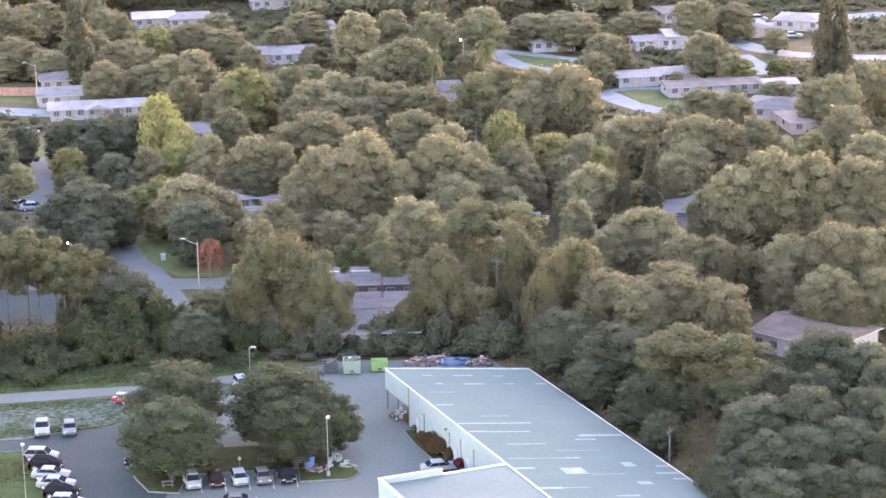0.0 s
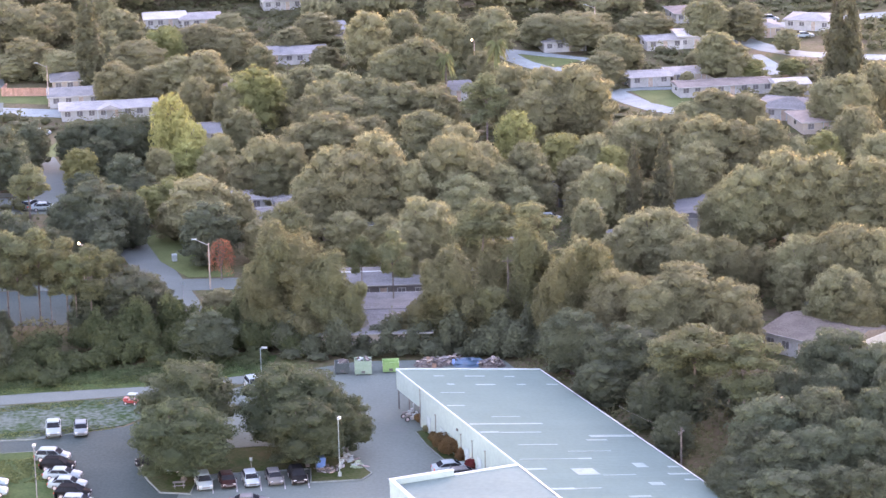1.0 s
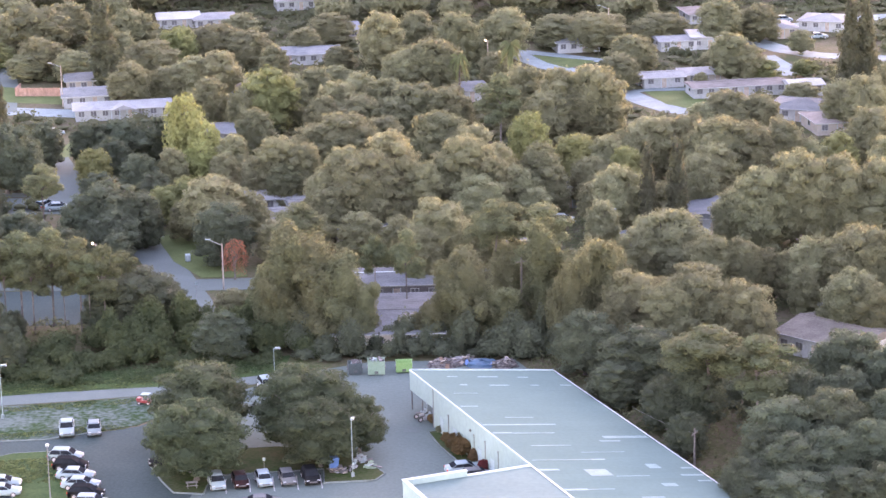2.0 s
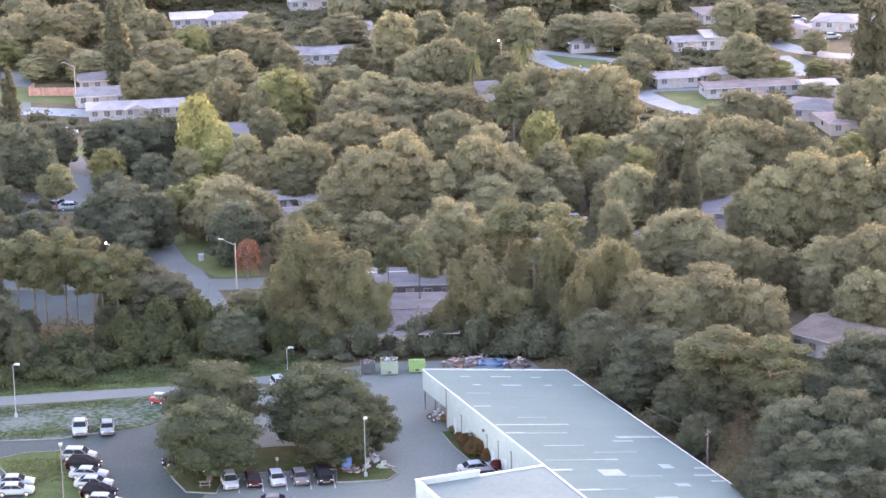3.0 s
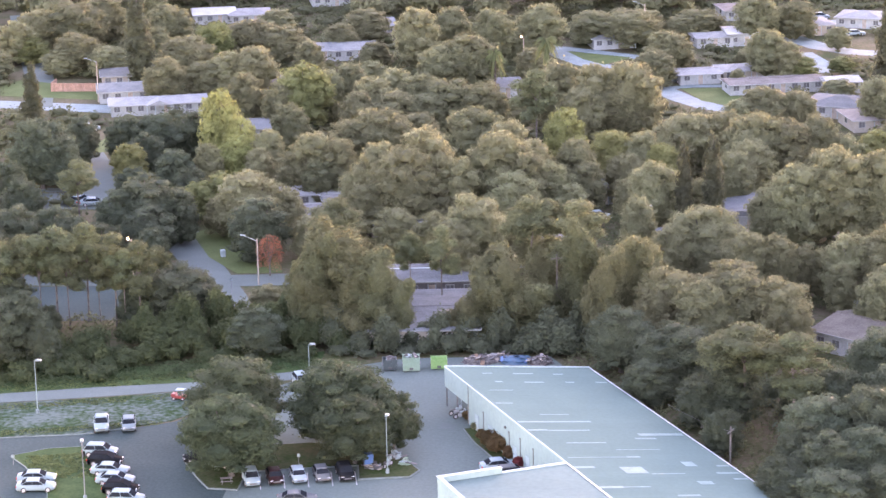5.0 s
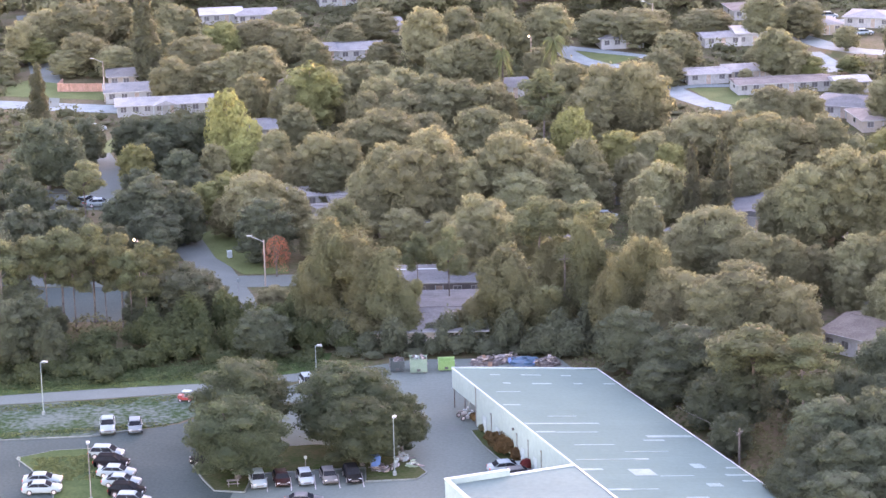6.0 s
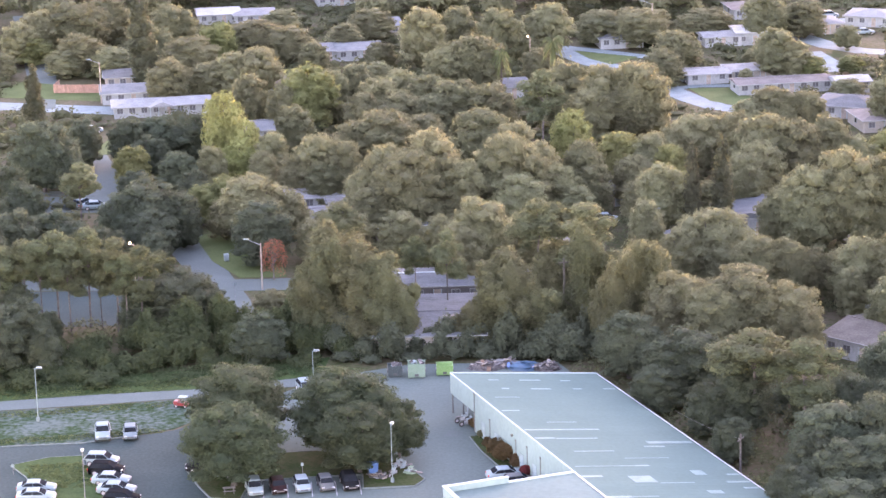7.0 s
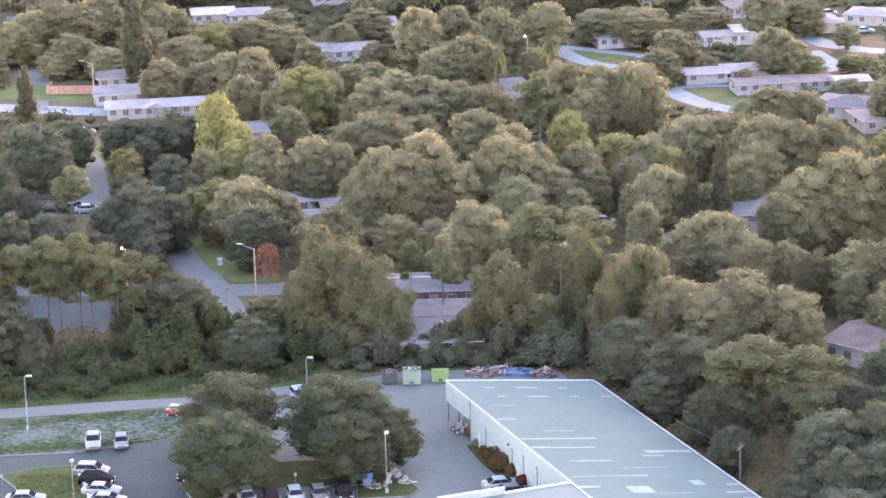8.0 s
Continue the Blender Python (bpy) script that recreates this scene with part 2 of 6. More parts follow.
def plate(name, pts, z0, z1, material, label, category=""):
    """A flat piece of the setting with a thickness."""
    bm = bmesh.new()
    f = bm.faces.new([bm.verts.new((x, y, z0)) for x, y in pts])
    f.normal_update()
    up = bmesh.ops.extrude_face_region(bm, geom=[f])["geom"]
    bmesh.ops.translate(bm, vec=(0, 0, z1 - z0), verts=[g for g in up if isinstance(g, bmesh.types.BMVert)])
    bmesh.ops.recalc_face_normals(bm, faces=bm.faces)
    bmesh.ops.triangulate(bm, faces=[f for f in bm.faces if len(f.verts) > 4])
    return tagged(part(name, bm, material), label, category or name, kind="structure")


def strip(name, pts, width, z0, z1, material, label):
    """A road along a line of points."""
    pts = [Vector((*p, 0)) for p in pts]
    left, right = [], []
    for a, b in zip(pts, pts[1:]):
        n = max(1, int((b - a).length / 3))
        CLEAR.extend((*a.lerp(b, i / n)[:2], width / 2 + 2.2) for i in range(n + 1))
    for i, p in enumerate(pts):
        d = (pts[min(i + 1, len(pts) - 1)] - pts[max(i - 1, 0)]).normalized()
        s = Vector((-d.y, d.x, 0)) * width / 2
        left.append((p + s)[:2])
        right.append((p - s)[:2])
    return plate(name, left + right[::-1], z0, z1, material, label)


def kerb(name, pts, closed=True, w=0.16, z0=0.0, z1=0.2):
    """A concrete kerb along a line, one stone for each stretch."""
    holder = tagged(new(name), "weathered pale concrete kerb round the planting bed", "kerb", kind="structure")
    pts = [Vector((*p, 0)) for p in pts]
    for i in range(len(pts) - (0 if closed else 1)):
        a, b = pts[i], pts[(i + 1) % len(pts)]
        d = b - a
        bm = box(0.01, d.length - 0.01, -w / 2, w / 2, z0, z1, 0.02)
        ob = part("kerb_stone", bm, "kerbstone", holder)
        ob.matrix_basis = Matrix.Translation(a) @ Matrix.Rotation(math.atan2(d.y, d.x), 4, "Z")
    return holder


def loft(bm, sections):
    rows = [[bm.verts.new(p) for p in s] for s in sections]
    n = len(rows[0])
    for a, b in zip(rows, rows[1:]):
        for i in range(n):
            bm.faces.new((a[i], a[(i + 1) % n], b[(i + 1) % n], b[i]))
    bm.faces.new(rows[0][::-1])
    bm.faces.new(rows[-1])
    bmesh.ops.recalc_face_normals(bm, faces=bm.faces)
    return bm


# ---- ground, roads, parking ----
bm = bmesh.new()
bmesh.ops.create_grid(bm, x_segments=24, y_segments=24, size=4200)
tagged(part("ground", bm, "soil"), "rough ground of grass, leaf litter and bare soil", "ground", kind="structure")

plate("parking_lot", [(-38.5, 246), (-38.5, 270), (-37.2, 291.5), (-36, 314), (-30, 320.5), (-19.7, 325.6), (0, 326.2), (4, 316), (33, 246)],
      -0.3, 0.03, "asphalt", "worn grey asphalt parking lot", "parking lot")
plate("parking_lot_west", [(-84, 246), (-84, 292.6), (-58.6, 294.9), (-47.9, 299.8), (-38, 311), (-36.01, 314), (-37.21, 291.5), (-38.51, 270), (-38.51, 246)],
      -0.3, 0.03, "newasphalt", "darker patched asphalt parking lot", "parking lot")
plate("service_road", [(-90, 304.6), (-59.0, 309.9), (-48.2, 312.2), (-33, 317.0), (-31, 321.2), (-47.1, 315.7), (-59.7, 313.9), (-90, 307.8)],
      -0.3, 0.045, "road", "pale narrow service road beside the thicket", "road")
plate("grass_strip", [(-92, 307.2), (-59.7, 314.0), (-47.1, 315.8), (-31.5, 321.2), (-31, 329), (-48, 324), (-60, 322), (-92, 316)], -0.2, 0.03, "grass", "strip of rough green grass before the thicket", "grass")
plate("verge", [(-84, 293.2), (-58.6, 295.3), (-48.2, 300.2), (-40, 311), (-48.2, 311.8), (-59, 309.4), (-84, 305.2)],
      -0.2, 0.06, "verge", "patchy verge of weeds and pale sand", "verge")
kerb("kerb_verge", [(-84, 293.0), (-70, 293.8), (-58.6, 295.1), (-53, 297.7)], False, 0.18, 0.0, 0.14)
BED_WEST = [(-66.2, 287.2), (-62, 289.9), (-57.8, 290.5), (-54.4, 281), (-51.5, 272), (-48.8, 262), (-57, 262), (-59.2, 274.5), (-63.6, 283.4)]
plate("planting_bed_west", BED_WEST, -0.2, 0.14, "grass", "raised bed of rough green grass", "planting bed")
kerb("kerb_west", BED_WEST, w=0.12, z1=0.15)
BED_EAST = [(-44.6, 285.5), (-42.3, 279.7), (-40.4, 275.8), (-36.8, 275.3), (-36.4, 281.4), (-23.2, 283.4), (-22.8, 278.7), (-16.8, 279.4), (-15.7, 281.6), (-17.2, 284.6), (-19, 289), (-29.5, 291.6), (-33.4, 291.0), (-44, 289.5)]
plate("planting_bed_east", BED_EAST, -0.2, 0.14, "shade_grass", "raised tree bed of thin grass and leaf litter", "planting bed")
kerb("kerb_east", BED_EAST)
plate("worn_patch", [(-14.2, 296.8), (-12.2, 296.4), (-11.7, 298.4), (-13.6, 298.9)], 0.0, 0.036, "road", "pale concrete patch in the asphalt", "patch")

# parking bay lines
for i in range(7):
    x, y = -37.0 + i * 2.81, 275.2 + i * 0.37
    if i < 6:
        plate("bay_line", [(x, y), (x + 0.12, y), (x - 0.5, y + 4.6), (x - 0.62, y + 4.6)], 0.0, 0.036, "paint", "faded white parking bay line", "line")
# streets of the neighbourhood
strip("street_west", [(-66, 425), (-62.5, 403), (-58.2, 385), (-53, 371), (-48, 356), (-45.4, 344), (-43.5, 332)], 6.0, -0.2, 0.03, "road", "pale asphalt street between the trees")
strip("street_cross", [(-150, 373), (-82, 366), (-52, 364.5), (-43, 364.8), (-30, 366)], 6.2, -0.2, 0.04, "road", "pale asphalt side street")
strip("street_north_west", [(-71, 396), (-74.5, 412), (-80.5, 436), (-87, 456)], 5.5, -0.2, 0.03, "road", "pale asphalt street")
plate("yard_pavement_north", [(-90, 409.5), (-74.5, 409), (-76.5, 420), (-90, 420.5)], -0.2, 0.032, "road", "grey yard pavement beside the street", "pavement")
strip("driveway_west", [(-93, 423), (-84, 422.5), (-77.5, 421.5)], 3.0, -0.2, 0.04, "road", "pale driveway")
strip("street_far_west", [(-130, 500), (-104, 493.5), (-88, 490), (-80, 487)], 7.0, -0.2, 0.03, "concrete", "pale concrete street")
strip("street_top_west", [(-128, 600), (-118, 560), (-108, 520), (-103, 492)], 6.0, -0.2, 0.035, "road", "pale street running away")
strip("street_loop", [(21, 512), (23.2, 503), (27, 494), (31.5, 486.5), (38, 482), (46, 481)], 5.5, -0.2, 0.03, "concrete", "pale concrete street bending round a lawn")
strip("driveway_loop", [(24, 504.5), (29, 506.5), (36, 506.5)], 2.6, -0.2, 0.04, "concrete", "pale concrete driveway")
strip("street_far_middle", [(-3, 562), (0.6, 550), (3.5, 541), (8, 532), (13, 526)], 5.5, -0.2, 0.03, "concrete", "pale concrete street")
strip("street_far_branch", [(0.5, 551), (10, 545), (21, 537), (30, 533)], 3.6, -0.2, 0.04, "concrete", "pale concrete pavement")
strip("street_far_east", [(54, 560), (60, 547.5), (66, 541.5), (76, 537.5), (100, 533)], 6.0, -0.2, 0.03, "concrete", "pale concrete street")
strip("street_east_link", [(55, 541), (57.5, 530), (58.5, 519)], 5.0, -0.2, 0.04, "concrete", "pale driveway")
strip("street_top_east", [(48, 574), (62, 574), (75, 583), (95, 590)], 6.5, -0.2, 0.03, "concrete", "pale concrete street")
strip("driveway_middle", [(-3, 372), (-0.5, 364), (0.6, 356)], 3.2, -0.2, 0.03, "road", "pale driveway between the trees")
plate("yard_pavement_west", [(-78, 344), (-57, 344.5), (-55, 362), (-80, 362)], -0.2, 0.035, "newasphalt", "grey yard pavement behind the pines", "pavement")
CLEAR += [(-17, 334, 6), (-17, 344, 6), (-72, 350, 7), (-62, 350, 7), (-67, 357, 7)]
plate("lawn_west", [(-86, 450), (-82, 452), (-78, 476), (-83, 477)], -0.1, 0.05, "lawn", "mown green lawn", "lawn")
plate("lawn_corner", [(-58, 392), (-53.5, 378), (-48, 368.6), (-41, 369), (-44, 384), (-52, 402)], -0.1, 0.05, "lawn", "mown green lawn at the street corner", "lawn")
plate("lawn_loop", [(26.8, 504.5), (36, 504.5), (40, 490), (35, 487.5), (30.5, 492)], -0.1, 0.05, "lawn", "mown green lawn inside the bend", "lawn")
plate("lawn_far", [(4, 546), (18, 538), (12, 530), (7.5, 536.5)], -0.1, 0.05, "lawn", "mown green lawn", "lawn")
plate("lawn_far_west", [(-118, 505), (-92, 499), (-92, 510), (-112, 520)], -0.1, 0.05, "lawn", "mown green lawn", "lawn")

# ---- commercial building: along u from its far corner, across by v ----
BO, BU, BV = Vector((-13.5, 305.8, 0)), Vector((0.3936, -0.9193, 0)), Vector((0.9193, 0.3936, 0))
BM = Matrix(((BV.x, -BU.x, 0, BO.x), (BV.y, -BU.y, 0, BO.y), (0, 0, 1, 0), (0, 0, 0, 1)))   # local x across, local -y along
EAVE, SLOPE, WIDE, LONG = 5.2, 0.14, 20.2, 66.0
hall = thing("commercial_building", BM, "long white commercial building with a pale sloping metal roof", "building")


def roof_z(x):
    return EAVE - SLOPE * x


def sheet(x0, x1, y0, y1, lift, thick):
    """A sheet lying on the sloping roof."""
    bm = box(x0, x1, y0, y1, 0, thick)
    for v in bm.verts:
        v.co.z += roof_z(v.co.x) + lift
    return bm


def panel_mesh(width):
    bm = box(0, WIDE, -width + 0.001, 0, -0.06, 0)
    for y in (-0.03, -width * 0.5):
        slab(bm, 0, WIDE, y - 0.015, y + 0.015, -0.01, 0.004)
    for v in bm.verts:
        v.co.z += roof_z(v.co.x)
    me = bpy.data.meshes.new("roof_panel")
    bm.to_mesh(me)
    bm.free()
    me.materials.append(M["roofmetal"])
    return me


panel = panel_mesh(2.0)
for i in range(int(LONG / 2)):
    shared("roof_panel", panel, hall, pose(0, -2 * i, 0))
# walls
part("wall_side", box(0, 0.25, -LONG, -8.1, 0, EAVE - 0.05), "whitewall", hall)
part("wall_far", box(3.6, WIDE - 0.3, -4.3, -4.0, 0, roof_z(WIDE) - 0.1), "whitewall", hall)
part("wall_return", box(0.25, 3.85, -8.4, -8.1, 0, EAVE - 0.6), "whitewall", hall)
part("wall_inner", box(3.6, 3.85, -8.1, -4.3, 0, EAVE - 0.7), "whitewall", hall)
part("wall_right", box(WIDE - 0.35, WIDE - 0.1, -LONG, -0.3, 0, roof_z(WIDE) - 0.08), "whitewall", hall)
part("fascia_side", box(-0.08, 0.1, -8.1, 0.05, 2.6, EAVE + 0.03, 0.02), "whitewall", hall, "deep white canopy fascia")
bm = box(0.1, WIDE, -0.05, 0.12, 0, 0.001)
for v in bm.verts:
    v.co.z = roof_z(v.co.x) + 0.1 if v.co.z > 0 else max(roof_z(v.co.x) - 2.6, 1.2)
part("fascia_far", bm, "whitewall", hall)
part("eave_trim", box(-0.14, 0.05, -39.2, 0.1, EAVE - 0.02, EAVE + 0.13, 0.02), "white", hall, "white eave trim")
bm = box(0, WIDE, 0.0, 0.18, 0, 0.16)
for v in bm.verts:
    v.co.z += roof_z(v.co.x)
part("gable_trim", bm, "white", hall, "white edge trim")
bm = box(WIDE - 0.04, WIDE + 0.12, -LONG, 0.1, -0.1, 0.06)
for v in bm.verts:
    v.co.z += roof_z(WIDE)
part("gutter", bm, "steel", hall)
for y, h in ((-0.35, 2.6), (-4.1, 2.6), (-7.9, 2.6)):
    part("canopy_post", rod(bmesh.new(), (0.06, y, 0), (0.06, y, h), 0.09), "dark", hall)
for y, h in ((-8.15, EAVE - .1), (-13.3, 3.2), (-21.6, 3.3), (-25.1, 3.6), (-29.1, 3.6), (-33.5, 2.4)):
    part("downpipe", box(-0.1, -0.01, y - 0.045, y + 0.045, 0.05, h, 0.015), "polegrey", hall, "thin grey downpipe")
    part("hopper", box(-0.16, -0.01, y - 0.1, y + 0.1, h - .02, h + .14, .02), "polegrey", hall)
part("wall_lamp", box(-0.25, -0.01, -20.7, -20.4, 3.5, 3.8, 0.04), "dark", hall)
for y in (-11.0, -15.4, -23.4, -27.2, -31.2, -35.4):
    door = part("door", box(-0.05, 0.02, y - 0.5, y + 0.5, 0.05, 2.15, 0.01), "doorpaint", hall, "grey service door")
    part("door_handle", box(-0.1, -0.052, y + 0.34, y + 0.42, 1.0, 1.1), "dark", door)
    part("door_frame", slab(box(-0.07, -0.005, y - 0.6, y - 0.51, 0.0, 2.25), -0.07, -0.005, y + 0.51, y + 0.6, 0.0, 2.25), "white", door)
# white strips and square patches on the roof
def roof_patches(rows):
    for y, a, b, w in rows:
        part("roof_patch", sheet(a, b, -y - w / 2, -y + w / 2, 0.015, 0.012), "skylight", hall, "bright white roof patch")


roof_patches(((2.8, 4.0, 5.4, .35), (2.9, 8.2, 11.0, .4), (3.1, 13.7, 15.1, .35), (6.5, 4.3, 5.3, .45), (6.7, 8.2, 10.9, .45), (6.7, 13.9, 15.1, .4),
              (6.7, 18.1, 19.7, .4), (15.7, .6, 2.9, .35), (23.3, .4, 10.0, .42), (26.5, .4, 2.9, .5), (26.7, 2.95, 8.3, .3), (28.5, 13.9, 19.8, .85)))
roof_patches(((30.0, 12.8, 15.5, .5), (31.5, 3.2, 8.3, .25), (36.9, 8.4, 10.2, .4), (40.4, .1, 2.8, .6), (41.6, 5.8, 8.6, 2.3), (39.6, 14.4, 15.9, 1.6),
              (40.4, 18.4, 20.0, .5), (43.0, 17.1, 20.0, .55), (45.1, 18.2, 20.0, .5), (46.3, 13.1, 14.9, 1.1), (47.4, .2, 3.2, .6)))
roof_patches(((36.9, 1.0, 8.3, .18), (43.0, 8.8, 13.0, .2), (47.4, 3.3, 6.5, .22), (10.2, 2.0, 5.2, .2), (20.4, 4.5, 8.3, .2), (34.2, 8.4, 14, .16), (50.5, 8.4, 11.2, .5), (53, 2, 5, .6)))
# planting strip with a kerb along the foot of the side wall
STRIP = [tuple((BO + BV * v + BU * u)[:2]) for u, v in ((9.6, -.1), (9.6, -1.3), (15.0, -1.9), (24.0, -1.9), (31.5, -1.3), (31.5, -.1))]
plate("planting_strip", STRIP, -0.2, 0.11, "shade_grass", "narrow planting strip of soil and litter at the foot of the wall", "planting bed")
kerb("kerb_wall", STRIP[1:5], False, 0.12, 0.0, 0.15)
# near wing with a parapet
part("wing_wall_far", box(-15.5, -0.2, -39.0, -38.6, 0, EAVE - 0.06), "whitewall", hall)
part("wing_wall_side", box(-15.7, -15.4, -LONG, -38.6, 0, EAVE - 0.06), "whitewall", hall)
part("wing_roof", box(-15.4, -0.02, -LONG, -38.9, EAVE - 0.3, EAVE - 0.02), "wingroof", hall, "pale grey flat roof")
part("wing_trim", box(-8.0, 0.0, -39.05, -38.5, EAVE - 0.05, EAVE + 0.1, 0.02), "white", hall, "white edge trim")
part("parapet_far", box(-15.7, -8.0, -38.95, -38.5, EAVE - 0.1, EAVE + 0.62, 0.02), "whitewall", hall)
part("parapet_side", box(-15.75, -15.35, -LONG, -38.96, EAVE - 0.1, EAVE + 0.62, 0.02), "whitewall", hall)
part("parapet_cap", box(-15.8, -7.95, -39.0, -38.45, EAVE + 0.62, EAVE + 0.7, 0.02), "white", hall)
part("parapet_cap", box(-15.8, -15.3, -LONG, -39.01, EAVE + 0.62, EAVE + 0.7, 0.02), "white", hall)
part("ridge_flashing", box(-0.12, 0.12, -LONG, -39.2, EAVE + 0.0, EAVE + 0.06, 0.01), "steel", hall)


# ---- trees ----
def leaf_cloud(lobes, n, size, seed, stretch=1.0, down=-0.45, hang=0.0, core=0.8, solid=None):
    """Leaf clumps on the outside of a set of lobes, with a dense inside. Lobes: (x, y, z, rx, ry, rz)."""
    g = np.random.RandomState(seed)
    lob = np.array(lobes, float)
    area = lob[:, 3] * lob[:, 5]
    pick = g.choice(len(lob), n * 3, p=area / area.sum())
    d = g.normal(size=(n * 3, 3))
    d /= np.linalg.norm(d, axis=1)[:, None]
    ok = d[:, 2] > down
    c, r = lob[pick, :3], lob[pick, 3:]
    bumpy = 0.86 + 0.10 * np.sin(d[:, :1] * 7 + c[:, :1] * 3) * np.sin(d[:, 1:2] * 6 + c[:, 1:2] * 2) + g.uniform(-0.17, 0.14, (n * 3, 1)) + 0.16 * g.random_sample((n * 3, 1)) ** 4
    p = c + d * r * bumpy
    for i in range(len(lob)):
        q = (p - lob[i, :3]) / lob[i, 3:]
        ok &= (np.einsum("ij,ij->i", q, q) > 0.6) | (pick == i)
    p, nrm = p[ok][:n], (d / r)[ok][:n]
    m = len(p)
    nrm /= np.linalg.norm(nrm, axis=1)[:, None]
    nrm = nrm + g.normal(scale=0.45, size=(m, 3)) + np.array((0, 0, 0.2))
    nrm /= np.linalg.norm(nrm, axis=1)[:, None]
    a = g.normal(size=(m, 3)) * (1 - hang) + np.array((0, 0, -1.0)) * hang * 2
    a -= np.einsum("ij,ij->i", a, nrm)[:, None] * nrm
    a /= np.linalg.norm(a, axis=1)[:, None] + 1e-9
    b = np.cross(nrm, a)
    s = size * g.uniform(0.55, 1.3, (m, 1))
    la, lb = s * stretch, s * g.uniform(0.4, 0.7, (m, 1))
    fold = nrm * s * 0.14
    v = np.empty((m, 4, 3))
    v[:, 0], v[:, 2] = p - a * la - fold, p + a * la - fold
    v[:, 1], v[:, 3] = p + b * lb + a * la * g.uniform(-.3, .3, (m, 1)), p - b * lb + a * la * g.uniform(-.3, .3, (m, 1))
    verts = v.reshape(-1, 3).tolist()
    faces = np.arange(m * 4).reshape(m, 4).tolist()
    ico = bmesh.new()
    bmesh.ops.create_icosphere(ico, subdivisions=1, radius=1.0)
    iv = np.array([w.co[:] for w in ico.verts])
    iff = [[w.index for w in f.verts] for f in ico.faces]
    ico.free()
    if core:
        for x, y, z, rx, ry, rz in lobes[:solid]:
            k = len(verts)
            w = iv * np.array((rx, ry, rz)) * core * g.uniform(0.85, 1.08, (len(iv), 1)) + np.array((x, y, z))
            verts += w.tolist()
            faces += [[i + k for i in f] for f in iff]
    return verts, faces


def foliage(name, material, lobes, n, size, seed, **kw):
    me = bpy.data.meshes.new(name)
    v, f = leaf_cloud(lobes, n, size, seed, **kw)
    me.from_pydata(v, [], f)
    me.materials.append(M[material])
    return me


def stems(name, runs, material="bark"):
    """Tapered bent limbs; each run is a list of (x, y, z, radius)."""
    verts, faces = [], []
    for run in runs:
        k = len(verts)
        n = 7
        for x, y, z, r in run:
            for i in range(n):
                t = 2 * math.pi * i / n
                verts.append((x + r * math.cos(t), y + r * math.sin(t), z))
        for j in range(len(run) - 1):
            for i in range(n):
                a, b = k + j * n + i, k + j * n + (i + 1) % n
                faces.append((a, b, b + n, a + n))
    me = bpy.data.meshes.new(name)
    me.from_pydata(verts, [], faces)
    me.materials.append(M[material])
    me.shade_smooth()
    return me


def limbs(g, lobes, h0, r0, lean, h):
    """A trunk that divides towards the lobes."""
    sx, sy = g.uniform(-lean, lean, 2)
    runs = [[(0, 0, -0.1, r0 * 1.5), (sx * .1, sy * .1, 0.4, r0), (sx * .5, sy * .5, h0 * .6, r0 * .85), (sx, sy, h0, r0 * .7)]]
    for x, y, z, rx, ry, rz in lobes:
        mx, my = sx + (x - sx) * .5 + g.uniform(-.3, .3), sy + (y - sy) * .5 + g.uniform(-.3, .3)
        runs.append([(sx, sy, h0 * g.uniform(.75, 1), r0 * .5), (mx, my, h0 + (z - h0) * .6, r0 * .32), (x, y, max(z, h0 * .8) + rz * .3, r0 * .12)])
    return runs


TREE = {}     # kind, detail -> list of (trunk mesh, crown mesh)
BASE = {"pine": (4.8, 17.0), "drape": (5.2, 16.0), "cypress": (2.3, 15.0)}    # crown radius and height as built; others 6 and 12 m


def native(kind, lobes, runs):
    """Lobes and limbs drawn 12 m high and 6 m wide, brought to the proportions of the kind."""
    r, h = BASE[kind]
    a, b = r / 6, h / 12
    m = (a * b * b) ** (1 / 3) if kind == "pine" else b
    return [(x * a, y * a, z * b, rx * a, ry * a, rz * m) for x, y, z, rx, ry, rz in lobes], [[(x * a, y * a, z * b, q) for x, y, z, q in run] for run in runs]


